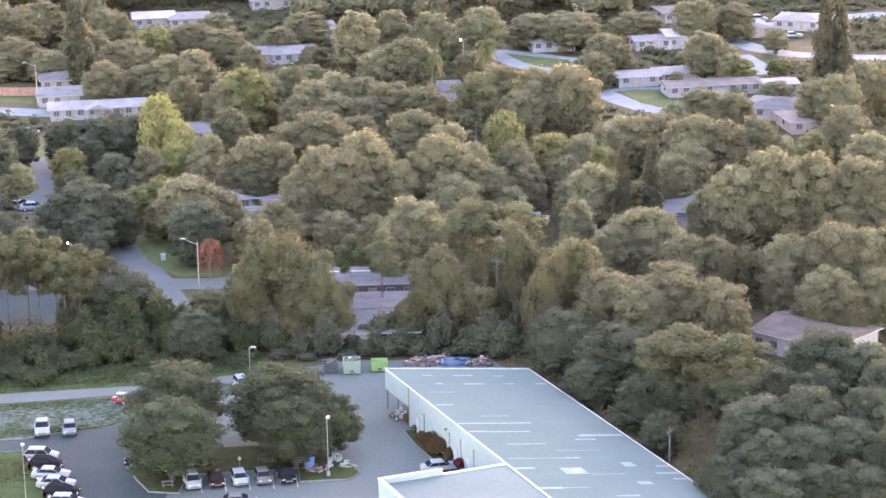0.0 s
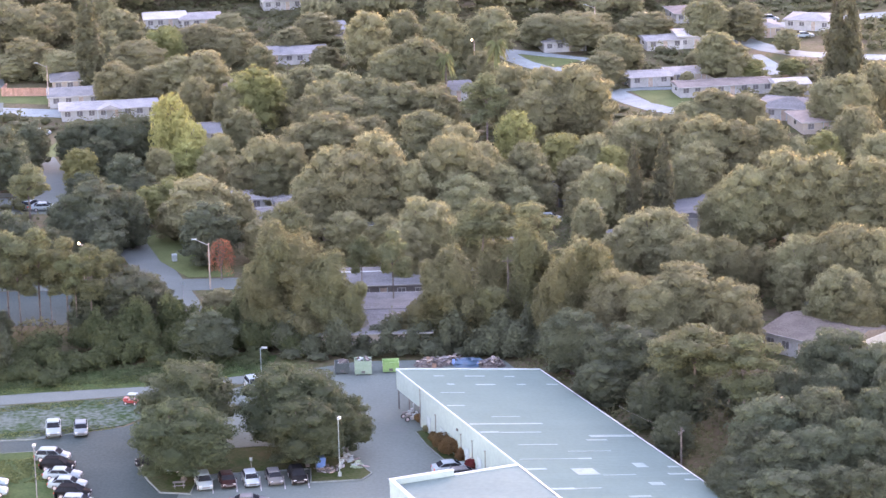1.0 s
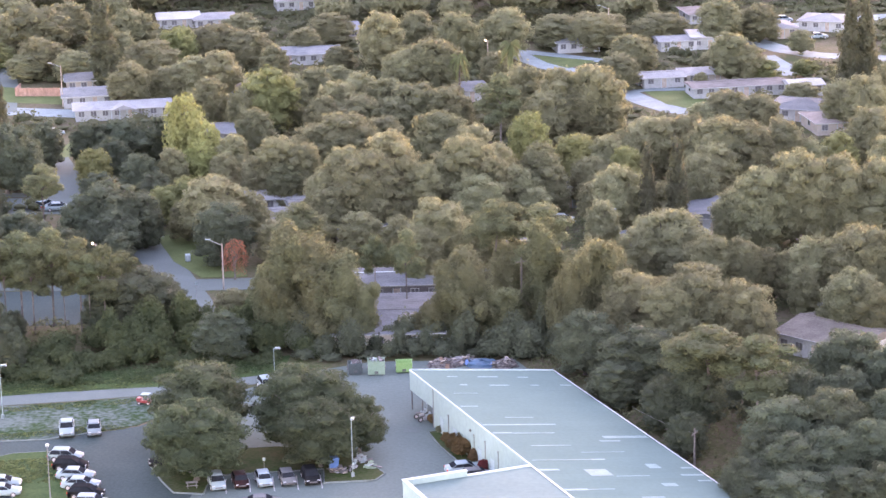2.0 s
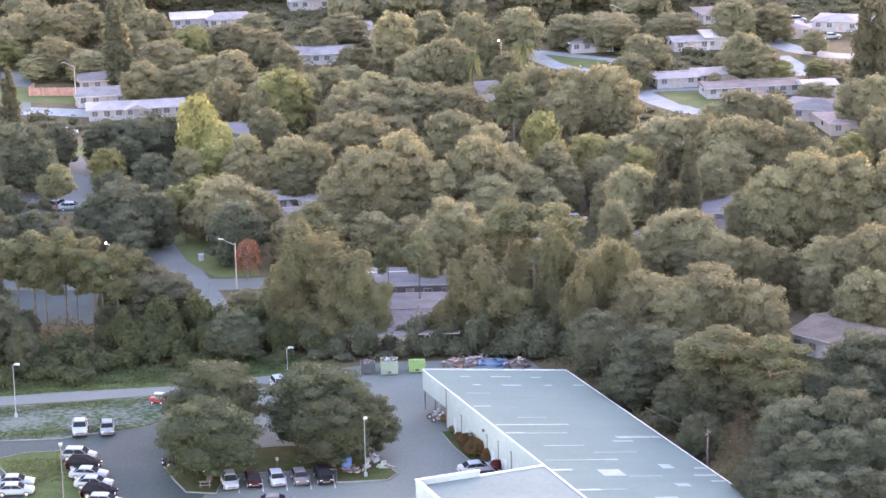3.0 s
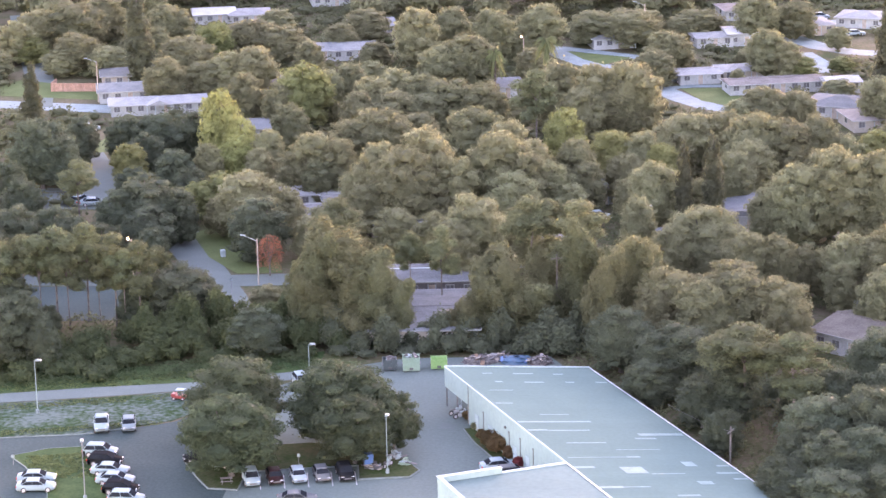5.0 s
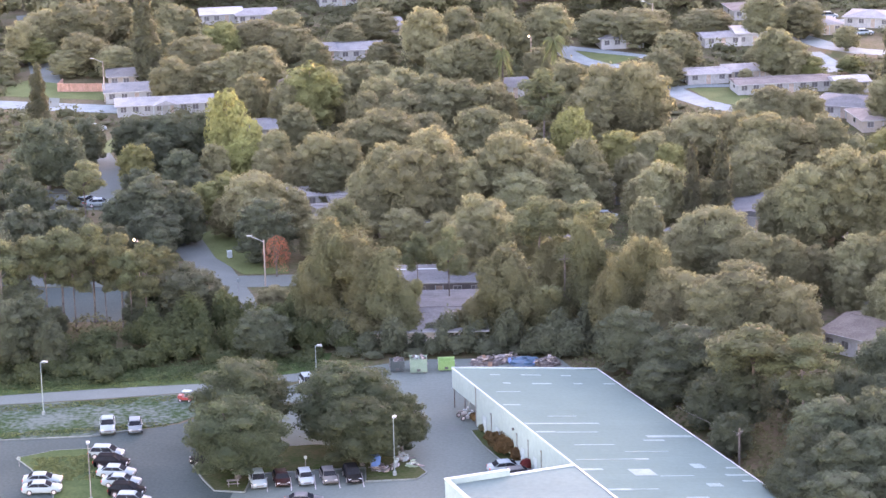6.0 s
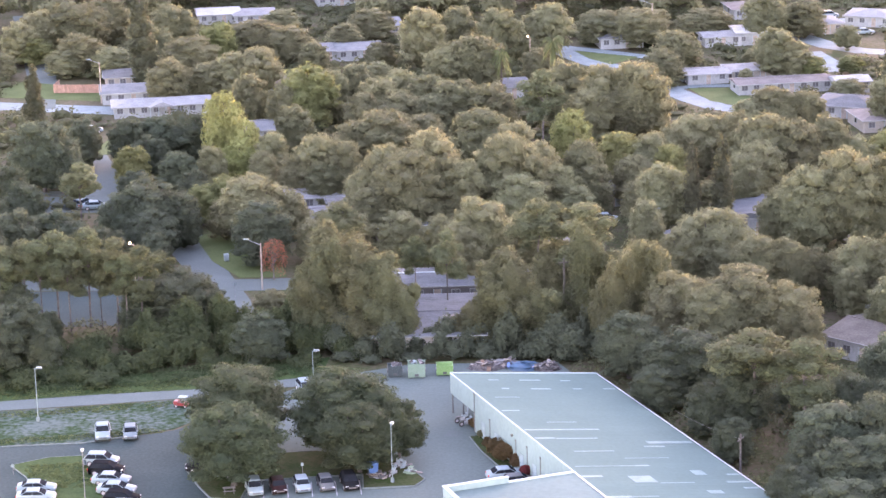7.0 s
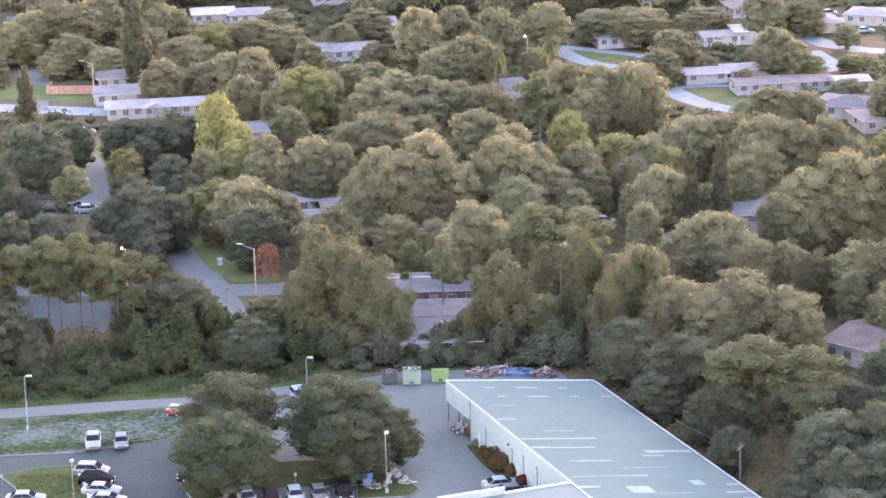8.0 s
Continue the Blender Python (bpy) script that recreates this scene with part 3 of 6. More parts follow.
def oak_kind(key, material, nvar, n, size, seed0, low=0.05, lobes_n=30, core=0.84):
    """A broad dome with shallow boughs standing out of it and small tufts on these."""
    out = []
    for s in range(nvar):
        g = np.random.RandomState(seed0 + s)
        zc, zr = 12 * (low + 0.8) / 2, 12 * (1.2 - low) / 2
        lobes = [(0, 0, zc, 5.2, 5.2, zr * 0.9)]
        for i in range(3):
            t = g.uniform(0, 6.28)
            rr = g.uniform(3.0, 3.8)
            lobes.append((2.0 * math.cos(t), 2.0 * math.sin(t), zc + zr * g.uniform(-.1, .28), rr, rr, zr * .6))
        for i in range(lobes_n):
            t = 2 * math.pi * (i * 0.382 + g.uniform(-.08, .08))
            up = 1 - 1.66 * (i + g.uniform(.1, .9)) / lobes_n
            flat_r = max(0.05, 1 - abs(up) ** 2.3) ** .5
            rr = g.uniform(0.95, 2.1)
            k = 5.6 - rr * .85 + g.uniform(-.5, .4)
            lobes.append((k * flat_r * math.cos(t), k * flat_r * math.sin(t), zc + (zr - rr * .75) * up + g.uniform(-.4, .3), rr * 1.25, rr * 1.25, rr * g.uniform(.62, .85)))
        big = len(lobes)
        for i in range(110):
            x, y, z, rx, ry, rz = lobes[4 + i % lobes_n]
            d = Vector((g.normal() + x * .3, g.normal() + y * .3, abs(g.normal()) + .3)).normalized()
            q = g.uniform(.3, .8)
            lobes.append((x + d.x * rx * .8, y + d.y * ry * .8, z + d.z * rz * .85, q * 1.3, q * 1.3, q * .7))
        crown = foliage("crown", material, lobes, n, size, seed0 + s, solid=big, core=core)
        out.append((stems("trunk", limbs(g, lobes[4:11], 3.4, 0.36, .5, 12)), crown))
    TREE[key] = out


def pine_kind(key, nvar, n, size, seed0):
    out = []
    for s in range(nvar):
        g = np.random.RandomState(seed0 + s)
        lobes = [(0, 0, 11.0, 2.2, 2.2, 1.0), (0, 0, 9, 2.4, 2.4, 1.6)]
        for i in range(14):
            t = 2 * math.pi * (i * 0.382 + g.uniform(-.08, .08))
            rad, z = g.uniform(1.8, 4.5), g.uniform(5.6, 10.6)
            rr = g.uniform(1.3, 2.2)
            lobes.append((rad * math.cos(t), rad * math.sin(t), z, rr * 1.15, rr * 1.15, rr * .52))
        lobes, runs = native("pine", lobes, limbs(g, lobes, 9.3, 0.17, .5, 12))
        crown = foliage("crown", "pine", lobes, n, size, seed0 + s, down=-.7, core=0.65)
        out.append((stems("trunk", runs), crown))
    TREE[key] = out


def drape_kind(key, nvar, n, size, seed0):
    """Round-headed and leafy to the ground, with vines hanging in folds."""
    out = []
    for s in range(nvar):
        g = np.random.RandomState(seed0 + s)
        lobes = [(0, 0, 7.6, 3.6, 3.6, 3.6), (0, 0, 3.6, 4.4, 4.4, 4.2)]
        for i in range(30):
            t = 2 * math.pi * (i * 0.382 + g.uniform(-.06, .06))
            z = 0.9 + 9.9 * ((i * 0.618) % 1)
            rad = 4.9 * max(0.02, 1 - (z / 11.6) ** 3.2) ** .5 + g.uniform(-.6, .4)
            rr = g.uniform(1.0, 1.9)
            lobes.append((rad * math.cos(t), rad * math.sin(t), z, rr, rr, rr * g.uniform(.7, 1.25)))
        for i in range(48):
            x, y, z, rx, ry, rz = lobes[2 + i % 30]
            d = Vector((g.normal() + x * .25, g.normal() + y * .25, abs(g.normal()) + .2)).normalized()
            q = g.uniform(.5, 1.0)
            lobes.append((x + d.x * rx * .85, y + d.y * ry * .85, z + d.z * rz * .85, q, q, q * .7))
        lobes, runs = native("drape", lobes, limbs(g, lobes[2:6], 4.0, 0.34, .4, 12))
        crown = foliage("crown", "drape", lobes, n, size, seed0 + s, down=-.8, hang=0.12, solid=32)
        out.append((stems("trunk", runs), crown))
    TREE[key] = out


def cypress_kind(key, nvar, n, size, seed0):
    out = []
    for s in range(nvar):
        g = np.random.RandomState(seed0 + s)
        lobes = []
        for i in range(14):
            z = 1.4 + i * 0.72
            w = 4.4 * math.sin(math.pi * min(0.92, 0.25 + 0.68 * i / 13)) + g.uniform(-.5, .5)
            t = i * 2.4
            lobes.append((1.2 * math.cos(t), 1.2 * math.sin(t), z, w, w, 1.3))
        lobes, runs = native("cypress", lobes, [[(0, 0, -.1, .3), (0, 0, 2.5, .26), (.1, 0, 11, .08)]])
        crown = foliage("crown", "cypress", lobes, n, size, seed0 + s, down=-.9, hang=0.3)
        out.append((stems("trunk", runs), crown))
    TREE[key] = out


def palm_kind(key, seed0):
    g = np.random.RandomState(seed0)
    verts, faces = [], []
    for i in range(26):
        t, up = i * 2.4, g.uniform(-.25, 1.0)
        length = g.uniform(4.6, 6.0)
        for j in range(9):
            a0, a1 = j / 9, (j + 1) / 9
            pts = []
            for a in (a0, a1):
                rad = length * a
                z = 10.8 + up * length * a * .75 - 3.8 * a * a
                pts.append(Vector((rad * math.cos(t), rad * math.sin(t), z)))
            side = Vector((-math.sin(t), math.cos(t), 0))
            w = 0.95 * math.sin(math.pi * (0.12 + 0.85 * a0)) + 0.1
            for sg in (-1, 1):
                k = len(verts)
                verts += [pts[0], pts[1], pts[1] * .6 + pts[0] * .4 + side * sg * w + (pts[1] - pts[0]) * .8 - Vector((0, 0, w * .55)), pts[0] + side * sg * w * .35 - Vector((0, 0, w * .2))]
                faces.append((k, k + 1, k + 2, k + 3))
    me = bpy.data.meshes.new("crown")
    me.from_pydata([tuple(v) for v in verts], [], faces)
    me.materials.append(M["palm"])
    TREE[key] = [(stems("trunk", [[(0, 0, -.1, .7), (.1, 0, 3, .5), (.3, .1, 7, .45), (.1, 0, 10.9, .4)]]), me)]


oak_kind("oak_near", "oak", 6, 9500, 0.2, 100)
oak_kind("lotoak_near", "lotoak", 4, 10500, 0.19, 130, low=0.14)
oak_kind("oak_mid", "oak", 7, 5600, 0.25, 150)
oak_kind("oak_far", "oak", 6, 3600, 0.31, 200)
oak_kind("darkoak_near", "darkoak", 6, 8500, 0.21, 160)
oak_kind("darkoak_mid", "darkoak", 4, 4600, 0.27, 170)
oak_kind("limeoak_far", "limeoak", 3, 3000, 0.3, 250)
oak_kind("lime_far", "lime", 2, 3000, 0.36, 305, low=0.1, core=0.6)
oak_kind("redtree_near", "redtree", 1, 2600, 0.24, 320, low=0.15, core=0)
pine_kind("pine_near", 3, 6600, 0.2, 400)
pine_kind("pine_mid", 3, 3800, 0.26, 410)
drape_kind("drape_near", 5, 11000, 0.21, 500)
cypress_kind("cypress_far", 2, 2200, 0.28, 600)
palm_kind("palm_far", 700)
TREE_LABEL = {"lotoak": ("oak_tree", "rounded evergreen oak standing in a parking lot bed"), "oak": ("oak_tree", "broad evergreen oak with a rounded crown, olive-green paled for haze"), "pine": ("pine_tree", "tall pine with a bare trunk and flat-topped crown"),
              "drape": ("vine_draped_tree", "tall tree draped to the ground in green vines"), "cypress": ("cypress_tree", "narrow dark columnar conifer"),
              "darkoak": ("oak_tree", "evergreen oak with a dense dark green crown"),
              "limeoak": ("oak_tree", "broad tree with a light green rounded crown"),
              "lime": ("ornamental_tree", "bright yellow-green leafy tree"), "palm": ("palm_tree", "slender palm with drooping fronds"),
              "redtree": ("rusty_tree", "small tree with rusty red leaves")}


def grow(kind, detail, x, y, h, r, turn):
    kinds = TREE.get(kind + "_" + detail) or TREE.get(kind + "_far") or TREE[kind + "_near"]
    trunk, crown = kinds[int(abs(x * 7 + y * 13)) % len(kinds)]
    name, label = TREE_LABEL[kind]
    r0, h0 = BASE.get(kind, (6.0, 12.0))
    root = thing(name, Matrix.LocRotScale((x, y, 0), Euler((0, 0, radians(turn))), (r / r0, r / r0, h / h0)), label, "tree", "trees")
    shared("trunk", trunk, root)
    shared("crown", crown, root)
    return root


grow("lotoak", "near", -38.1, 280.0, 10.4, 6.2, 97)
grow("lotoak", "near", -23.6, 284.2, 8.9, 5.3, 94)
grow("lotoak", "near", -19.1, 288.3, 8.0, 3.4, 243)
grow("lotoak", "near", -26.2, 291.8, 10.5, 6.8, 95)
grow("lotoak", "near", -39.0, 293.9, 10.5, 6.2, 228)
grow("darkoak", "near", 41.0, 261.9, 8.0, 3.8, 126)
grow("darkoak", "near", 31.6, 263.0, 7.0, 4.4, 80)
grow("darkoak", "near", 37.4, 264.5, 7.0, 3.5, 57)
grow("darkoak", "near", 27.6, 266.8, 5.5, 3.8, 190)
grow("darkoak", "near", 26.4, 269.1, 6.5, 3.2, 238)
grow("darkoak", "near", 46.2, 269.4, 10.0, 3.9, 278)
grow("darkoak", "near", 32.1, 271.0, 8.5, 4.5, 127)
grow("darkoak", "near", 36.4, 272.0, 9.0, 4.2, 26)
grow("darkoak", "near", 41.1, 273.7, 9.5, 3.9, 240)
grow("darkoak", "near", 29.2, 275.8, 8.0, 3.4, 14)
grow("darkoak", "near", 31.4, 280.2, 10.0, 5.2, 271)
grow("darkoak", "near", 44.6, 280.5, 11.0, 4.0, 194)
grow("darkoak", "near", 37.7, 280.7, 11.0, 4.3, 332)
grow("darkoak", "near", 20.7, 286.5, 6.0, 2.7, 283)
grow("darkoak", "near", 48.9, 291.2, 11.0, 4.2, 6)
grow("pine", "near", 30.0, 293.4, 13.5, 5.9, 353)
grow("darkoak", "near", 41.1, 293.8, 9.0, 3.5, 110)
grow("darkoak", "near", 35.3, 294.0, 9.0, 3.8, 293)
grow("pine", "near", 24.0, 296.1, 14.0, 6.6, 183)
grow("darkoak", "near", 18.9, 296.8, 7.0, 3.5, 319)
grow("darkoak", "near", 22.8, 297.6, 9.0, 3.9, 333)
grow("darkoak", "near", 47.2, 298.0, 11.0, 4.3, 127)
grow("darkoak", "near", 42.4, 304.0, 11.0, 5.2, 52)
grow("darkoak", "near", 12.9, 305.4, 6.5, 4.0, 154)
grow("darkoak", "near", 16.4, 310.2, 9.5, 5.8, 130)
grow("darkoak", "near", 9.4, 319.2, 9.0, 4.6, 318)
grow("darkoak", "near", -75.4, 321.4, 10.0, 4.2, 29)
grow("oak", "near", 32.8, 321.6, 9.0, 2.6, 81)
grow("darkoak", "near", -68.9, 322.5, 7.0, 2.5, 131)
grow("oak", "near", 20.6, 325.1, 11.0, 4.6, 93)
grow("darkoak", "near", -72.0, 325.2, 10.0, 3.9, 90)
grow("oak", "near", 31.3, 326.2, 11.0, 4.6, 199)
grow("darkoak", "near", -40.2, 327.0, 7.0, 4.2, 11)
grow("oak", "near", 14.2, 327.6, 9.0, 3.4, 36)
grow("oak", "near", 25.1, 330.2, 12.0, 6.9, 143)
grow("oak", "near", 48.5, 330.2, 10.0, 3.6, 101)
grow("drape", "near", 7.8, 330.3, 14.0, 3.5, 340)
grow("oak", "near", 16.3, 331.7, 11.0, 5.0, 208)
grow("oak", "near", 46.5, 332.5, 10.5, 4.8, 85)
grow("drape", "near", -20.7, 333.2, 9.6, 2.9, 343)
grow("darkoak", "near", -16.6, 333.3, 3.1, 3.0, 85)
grow("darkoak", "near", -35.4, 333.3, 3.8, 3.1, 183)
grow("drape", "near", -34.0, 333.4, 10.7, 3.2, 213)
grow("drape", "near", -11.2, 333.4, 7.1, 3.2, 332)
grow("darkoak", "near", 1.6, 333.5, 3.1, 3.3, 160)
grow("drape", "near", -2.3, 333.7, 8.7, 3.6, 297)
grow("darkoak", "near", -32.0, 333.8, 3.1, 3.8, 110)
grow("drape", "near", -9.4, 333.9, 9.5, 3.8, 315)
grow("darkoak", "near", -25.6, 334.4, 3.6, 4.5, 107)
grow("darkoak", "near", -11.5, 334.4, 3.1, 4.5, 84)
grow("darkoak", "near", -4.7, 334.4, 3.1, 4.5, 148)
grow("oak", "near", 54.1, 334.4, 10.0, 3.9, 185)
grow("drape", "near", -23.8, 334.5, 13.6, 4.6, 40)
grow("oak", "near", 13.7, 334.7, 11.0, 3.1, 71)
grow("drape", "near", -27.5, 335.0, 11.0, 5.4, 27)
grow("drape", "near", -6.2, 335.2, 13.4, 5.5, 87)
grow("drape", "near", -32.7, 335.6, 15.0, 4.3, 354)
grow("darkoak", "near", -70.8, 335.6, 5.0, 2.2, 241)
grow("drape", "near", 11.1, 336.4, 15.5, 4.7, 264)
grow("pine", "near", -57.8, 337.7, 14.0, 3.8, 356)
grow("pine", "near", -60.1, 338.1, 12.5, 2.9, 162)
grow("darkoak", "near", -76.0, 338.8, 8.0, 3.4, 21)
grow("pine", "near", -78.5, 339.1, 14.0, 4.4, 161)
grow("drape", "near", -28.8, 339.2, 16.0, 6.9, 144)
grow("pine", "near", -68.4, 339.7, 13.5, 3.3, 56)
grow("darkoak", "near", -58.9, 339.9, 7.5, 2.8, 241)
grow("pine", "near", -61.8, 340.3, 14.5, 4.0, 246)
grow("pine", "near", -72.6, 340.9, 12.5, 3.3, 92)
grow("pine", "near", -75.0, 341.3, 14.0, 4.0, 158)
grow("darkoak", "near", -52.8, 340.4, 9.5, 5.8, 94)
grow("drape", "near", 4.1, 341.8, 15.5, 4.4, 215)
grow("pine", "near", -70.6, 342.1, 15.0, 4.7, 181)
grow("pine", "near", -64.5, 342.6, 10.0, 2.5, 112)
grow("darkoak", "near", -50.1, 343.0, 7.0, 3.6, 246)
grow("pine", "near", -66.4, 343.7, 15.0, 4.4, 156)
grow("oak", "near", 41.3, 344.1, 8.0, 2.4, 265)
grow("pine", "near", -56.4, 345.7, 11.0, 2.9, 351)
grow("pine", "near", -15.5, 346.3, 13.5, 3.2, 67)
grow("oak", "near", 53.4, 346.4, 13.0, 4.9, 271)
grow("pine", "near", -20.1, 347.1, 12.5, 2.6, 0)
grow("oak", "near", 58.4, 347.7, 13.0, 4.5, 244)
grow("oak", "near", -40.7, 345.5, 5.0, 2.8, 68)
grow("oak", "near", 50.1, 348.0, 13.0, 5.9, 171)
grow("oak", "near", 47.6, 350.1, 9.0, 4.9, 72)
grow("oak", "near", 43.6, 350.4, 11.0, 4.4, 186)
grow("pine", "near", 4.2, 350.9, 16.0, 6.1, 316)
grow("oak", "near", 28.3, 352.1, 11.0, 4.3, 209)
grow("oak", "near", 33.2, 352.2, 10.0, 3.5, 179)
grow("oak", "near", 39.9, 353.3, 8.0, 2.5, 230)
grow("pine", "near", -2.8, 353.5, 16.0, 4.9, 316)
grow("oak", "near", 36.7, 353.5, 8.0, 3.0, 352)
grow("oak", "near", -0.3, 353.9, 10.0, 3.5, 300)
grow("oak", "near", 24.6, 357.3, 8.0, 4.2, 88)
grow("oak", "near", 18.5, 359.8, 10.0, 3.8, 176)
grow("oak", "near", -13.8, 360.8, 10.0, 3.8, 64)
grow("oak", "near", 23.2, 362.7, 12.0, 6.2, 329)
grow("darkoak", "near", -85.7, 363.2, 10.0, 3.9, 33)
grow("pine", "near", -32.6, 364.9, 13.0, 4.4, 2)
grow("oak", "near", -11.4, 365.8, 13.0, 5.6, 227)
grow("redtree", "near", -42.7, 367.2, 6.5, 2.2, 101)
grow("oak", "near", -5.1, 369.4, 9.0, 4.3, 81)
grow("darkoak", "near", -68.9, 370.0, 8.0, 3.9, 305)
grow("darkoak", "mid", -61.3, 370.4, 7.0, 2.6, 347)
grow("oak", "mid", 13.5, 371.6, 11.0, 3.1, 140)
grow("darkoak", "mid", -82.5, 372.8, 10.0, 4.4, 308)
grow("darkoak", "mid", -74.0, 374.3, 8.0, 4.0, 1)
grow("oak", "mid", -17.8, 374.9, 8.0, 3.1, 100)
grow("darkoak", "mid", -77.4, 376.2, 9.0, 3.7, 300)
grow("darkoak", "mid", -45.3, 375.8, 10.0, 4.9, 347)
grow("oak", "mid", -37.4, 377.7, 7.0, 3.5, 138)
grow("oak", "mid", -24.1, 378.1, 8.0, 3.9, 14)
grow("oak", "mid", 38.2, 379.7, 14.0, 5.5, 173)
grow("darkoak", "mid", -63.2, 379.7, 8.0, 4.6, 11)
grow("oak", "mid", -23.5, 380.9, 5.0, 2.7, 319)
grow("oak", "mid", -31.4, 381.0, 7.0, 3.5, 326)
grow("oak", "mid", 34.1, 381.6, 10.0, 3.5, 251)
grow("oak", "mid", 62.9, 381.6, 14.0, 5.0, 17)
grow("oak", "mid", 44.6, 382.8, 16.0, 6.2, 92)
grow("oak", "mid", 56.3, 383.3, 9.0, 5.4, 156)
grow("darkoak", "mid", -59.1, 386.3, 9.0, 3.4, 196)
grow("oak", "mid", 49.3, 383.6, 9.0, 5.4, 263)
grow("oak", "mid", 41.4, 383.8, 9.0, 5.4, 139)
grow("oak", "mid", 51.0, 384.2, 15.0, 5.4, 45)
grow("darkoak", "mid", -89.4, 384.3, 10.0, 3.6, 173)
grow("oak", "mid", 58.2, 385.6, 14.0, 5.0, 339)
grow("darkoak", "mid", -68.8, 385.7, 9.0, 4.1, 152)
grow("cypress", "mid", 21.4, 387.4, 16.0, 1.8, 140)
grow("darkoak", "mid", -64.6, 388.4, 11.0, 6.5, 100)
grow("cypress", "mid", 26.1, 388.9, 17.0, 2.2, 149)
grow("oak", "mid", -48.3, 389.6, 11.0, 6.0, 276)
grow("darkoak", "mid", -85.0, 389.8, 10.0, 3.9, 154)
grow("oak", "mid", -29.3, 389.8, 9.0, 4.1, 171)
grow("oak", "mid", -52.8, 390.8, 7.0, 3.3, 320)
grow("oak", "mid", 16.9, 391.5, 12.0, 4.7, 162)
grow("oak", "mid", -42.3, 392.1, 8.0, 3.2, 104)
grow("oak", "mid", -23.9, 392.4, 14.0, 6.0, 326)
grow("oak", "mid", -5.8, 392.8, 10.0, 5.0, 54)
grow("oak", "mid", -20.4, 393.5, 9.0, 5.0, 106)
grow("oak", "mid", -14.7, 395.3, 12.0, 3.8, 16)
grow("oak", "mid", 23.9, 395.4, 8.0, 3.3, 57)
grow("oak", "mid", 13.4, 395.7, 8.0, 3.2, 245)
grow("pine", "mid", -77.0, 395.9, 12.0, 4.1, 84)
grow("oak", "mid", 3.4, 396.2, 7.0, 3.3, 225)
grow("oak", "mid", -31.2, 397.3, 10.0, 3.5, 252)
grow("oak", "mid", -3.5, 398.1, 12.0, 3.9, 211)
grow("oak", "mid", -27.5, 398.7, 14.0, 4.8, 28)
grow("limeoak", "mid", -57.7, 400.1, 7.0, 3.4, 353)
grow("oak", "mid", -20.6, 400.1, 16.0, 5.9, 74)
grow("oak", "mid", 0.2, 400.2, 10.0, 4.2, 317)
grow("oak", "mid", -10.5, 400.3, 12.0, 3.7, 322)
grow("oak", "mid", -8.1, 401.3, 15.0, 5.7, 67)
grow("limeoak", "mid", -54.1, 402.3, 8.0, 3.6, 93)
grow("darkoak", "mid", -90.2, 403.6, 10.0, 3.4, 169)
grow("oak", "mid", 6.2, 403.9, 9.0, 3.7, 86)
grow("oak", "mid", 30.5, 405.0, 10.0, 4.3, 193)
grow("darkoak", "mid", -59.9, 406.5, 8.0, 3.3, 296)
grow("darkoak", "mid", -70.0, 406.9, 8.0, 3.3, 184)
grow("oak", "mid", -2.6, 408.4, 12.0, 4.3, 72)
grow("oak", "mid", 4.4, 409.0, 12.0, 4.3, 232)
grow("oak", "mid", 12.9, 409.8, 9.0, 3.8, 352)
grow("oak", "mid", 33.8, 411.2, 11.0, 4.7, 255)
grow("oak", "mid", -38.5, 411.9, 8.0, 4.0, 176)
grow("oak", "mid", 63.9, 412.0, 12.0, 4.8, 300)
grow("limeoak", "mid", 19.2, 413.5, 10.0, 3.1, 249)
grow("oak", "mid", -35.7, 414.0, 11.0, 3.8, 125)
grow("oak", "mid", -43.0, 414.2, 9.0, 4.0, 236)
grow("oak", "mid", -40.1, 415.3, 12.0, 4.6, 60)
grow("darkoak", "mid", -64.0, 415.9, 9.0, 3.7, 187)
grow("oak", "mid", 16.0, 416.9, 11.0, 3.8, 232)
grow("oak", "mid", 40.5, 418.1, 13.0, 5.8, 91)
grow("oak", "mid", 35.3, 418.5, 14.0, 6.2, 272)
grow("limeoak", "mid", 10.8, 419.4, 11.0, 4.4, 267)
grow("oak", "mid", -7.0, 419.5, 13.0, 4.4, 288)
grow("oak", "mid", -58.9, 419.8, 9.0, 3.1, 192)
grow("oak", "mid", -50.2, 420.6, 8.0, 2.9, 319)
grow("oak", "mid", 50.9, 420.9, 9.0, 3.9, 257)
grow("darkoak", "mid", -85.2, 422.6, 10.0, 4.0, 135)
grow("oak", "mid", 46.3, 422.9, 12.0, 4.9, 321)
grow("darkoak", "mid", -88.7, 423.7, 13.0, 6.2, 74)
grow("limeoak", "mid", -73.3, 424.7, 8.0, 3.4, 212)
grow("oak", "mid", -13.0, 424.9, 14.0, 6.2, 66)
grow("lime", "mid", -54.7, 425.4, 9.0, 3.4, 23)
grow("limeoak", "mid", 56.3, 425.5, 9.0, 3.9, 280)
grow("oak", "mid", -49.1, 426.1, 10.0, 3.2, 92)
grow("oak", "mid", 30.2, 427.8, 12.0, 4.9, 206)
grow("oak", "mid", 24.8, 428.2, 12.0, 5.5, 240)
grow("lime", "mid", 2.7, 432.1, 12.0, 4.2, 86)
grow("oak", "mid", 63.0, 432.2, 12.0, 5.0, 355)
grow("darkoak", "mid", -71.6, 432.8, 8.0, 4.0, 214)
grow("lime", "mid", -54.4, 433.4, 11.0, 2.8, 231)
grow("oak", "mid", -30.3, 433.9, 12.0, 6.8, 233)
grow("oak", "mid", -35.8, 433.9, 10.0, 4.0, 333)
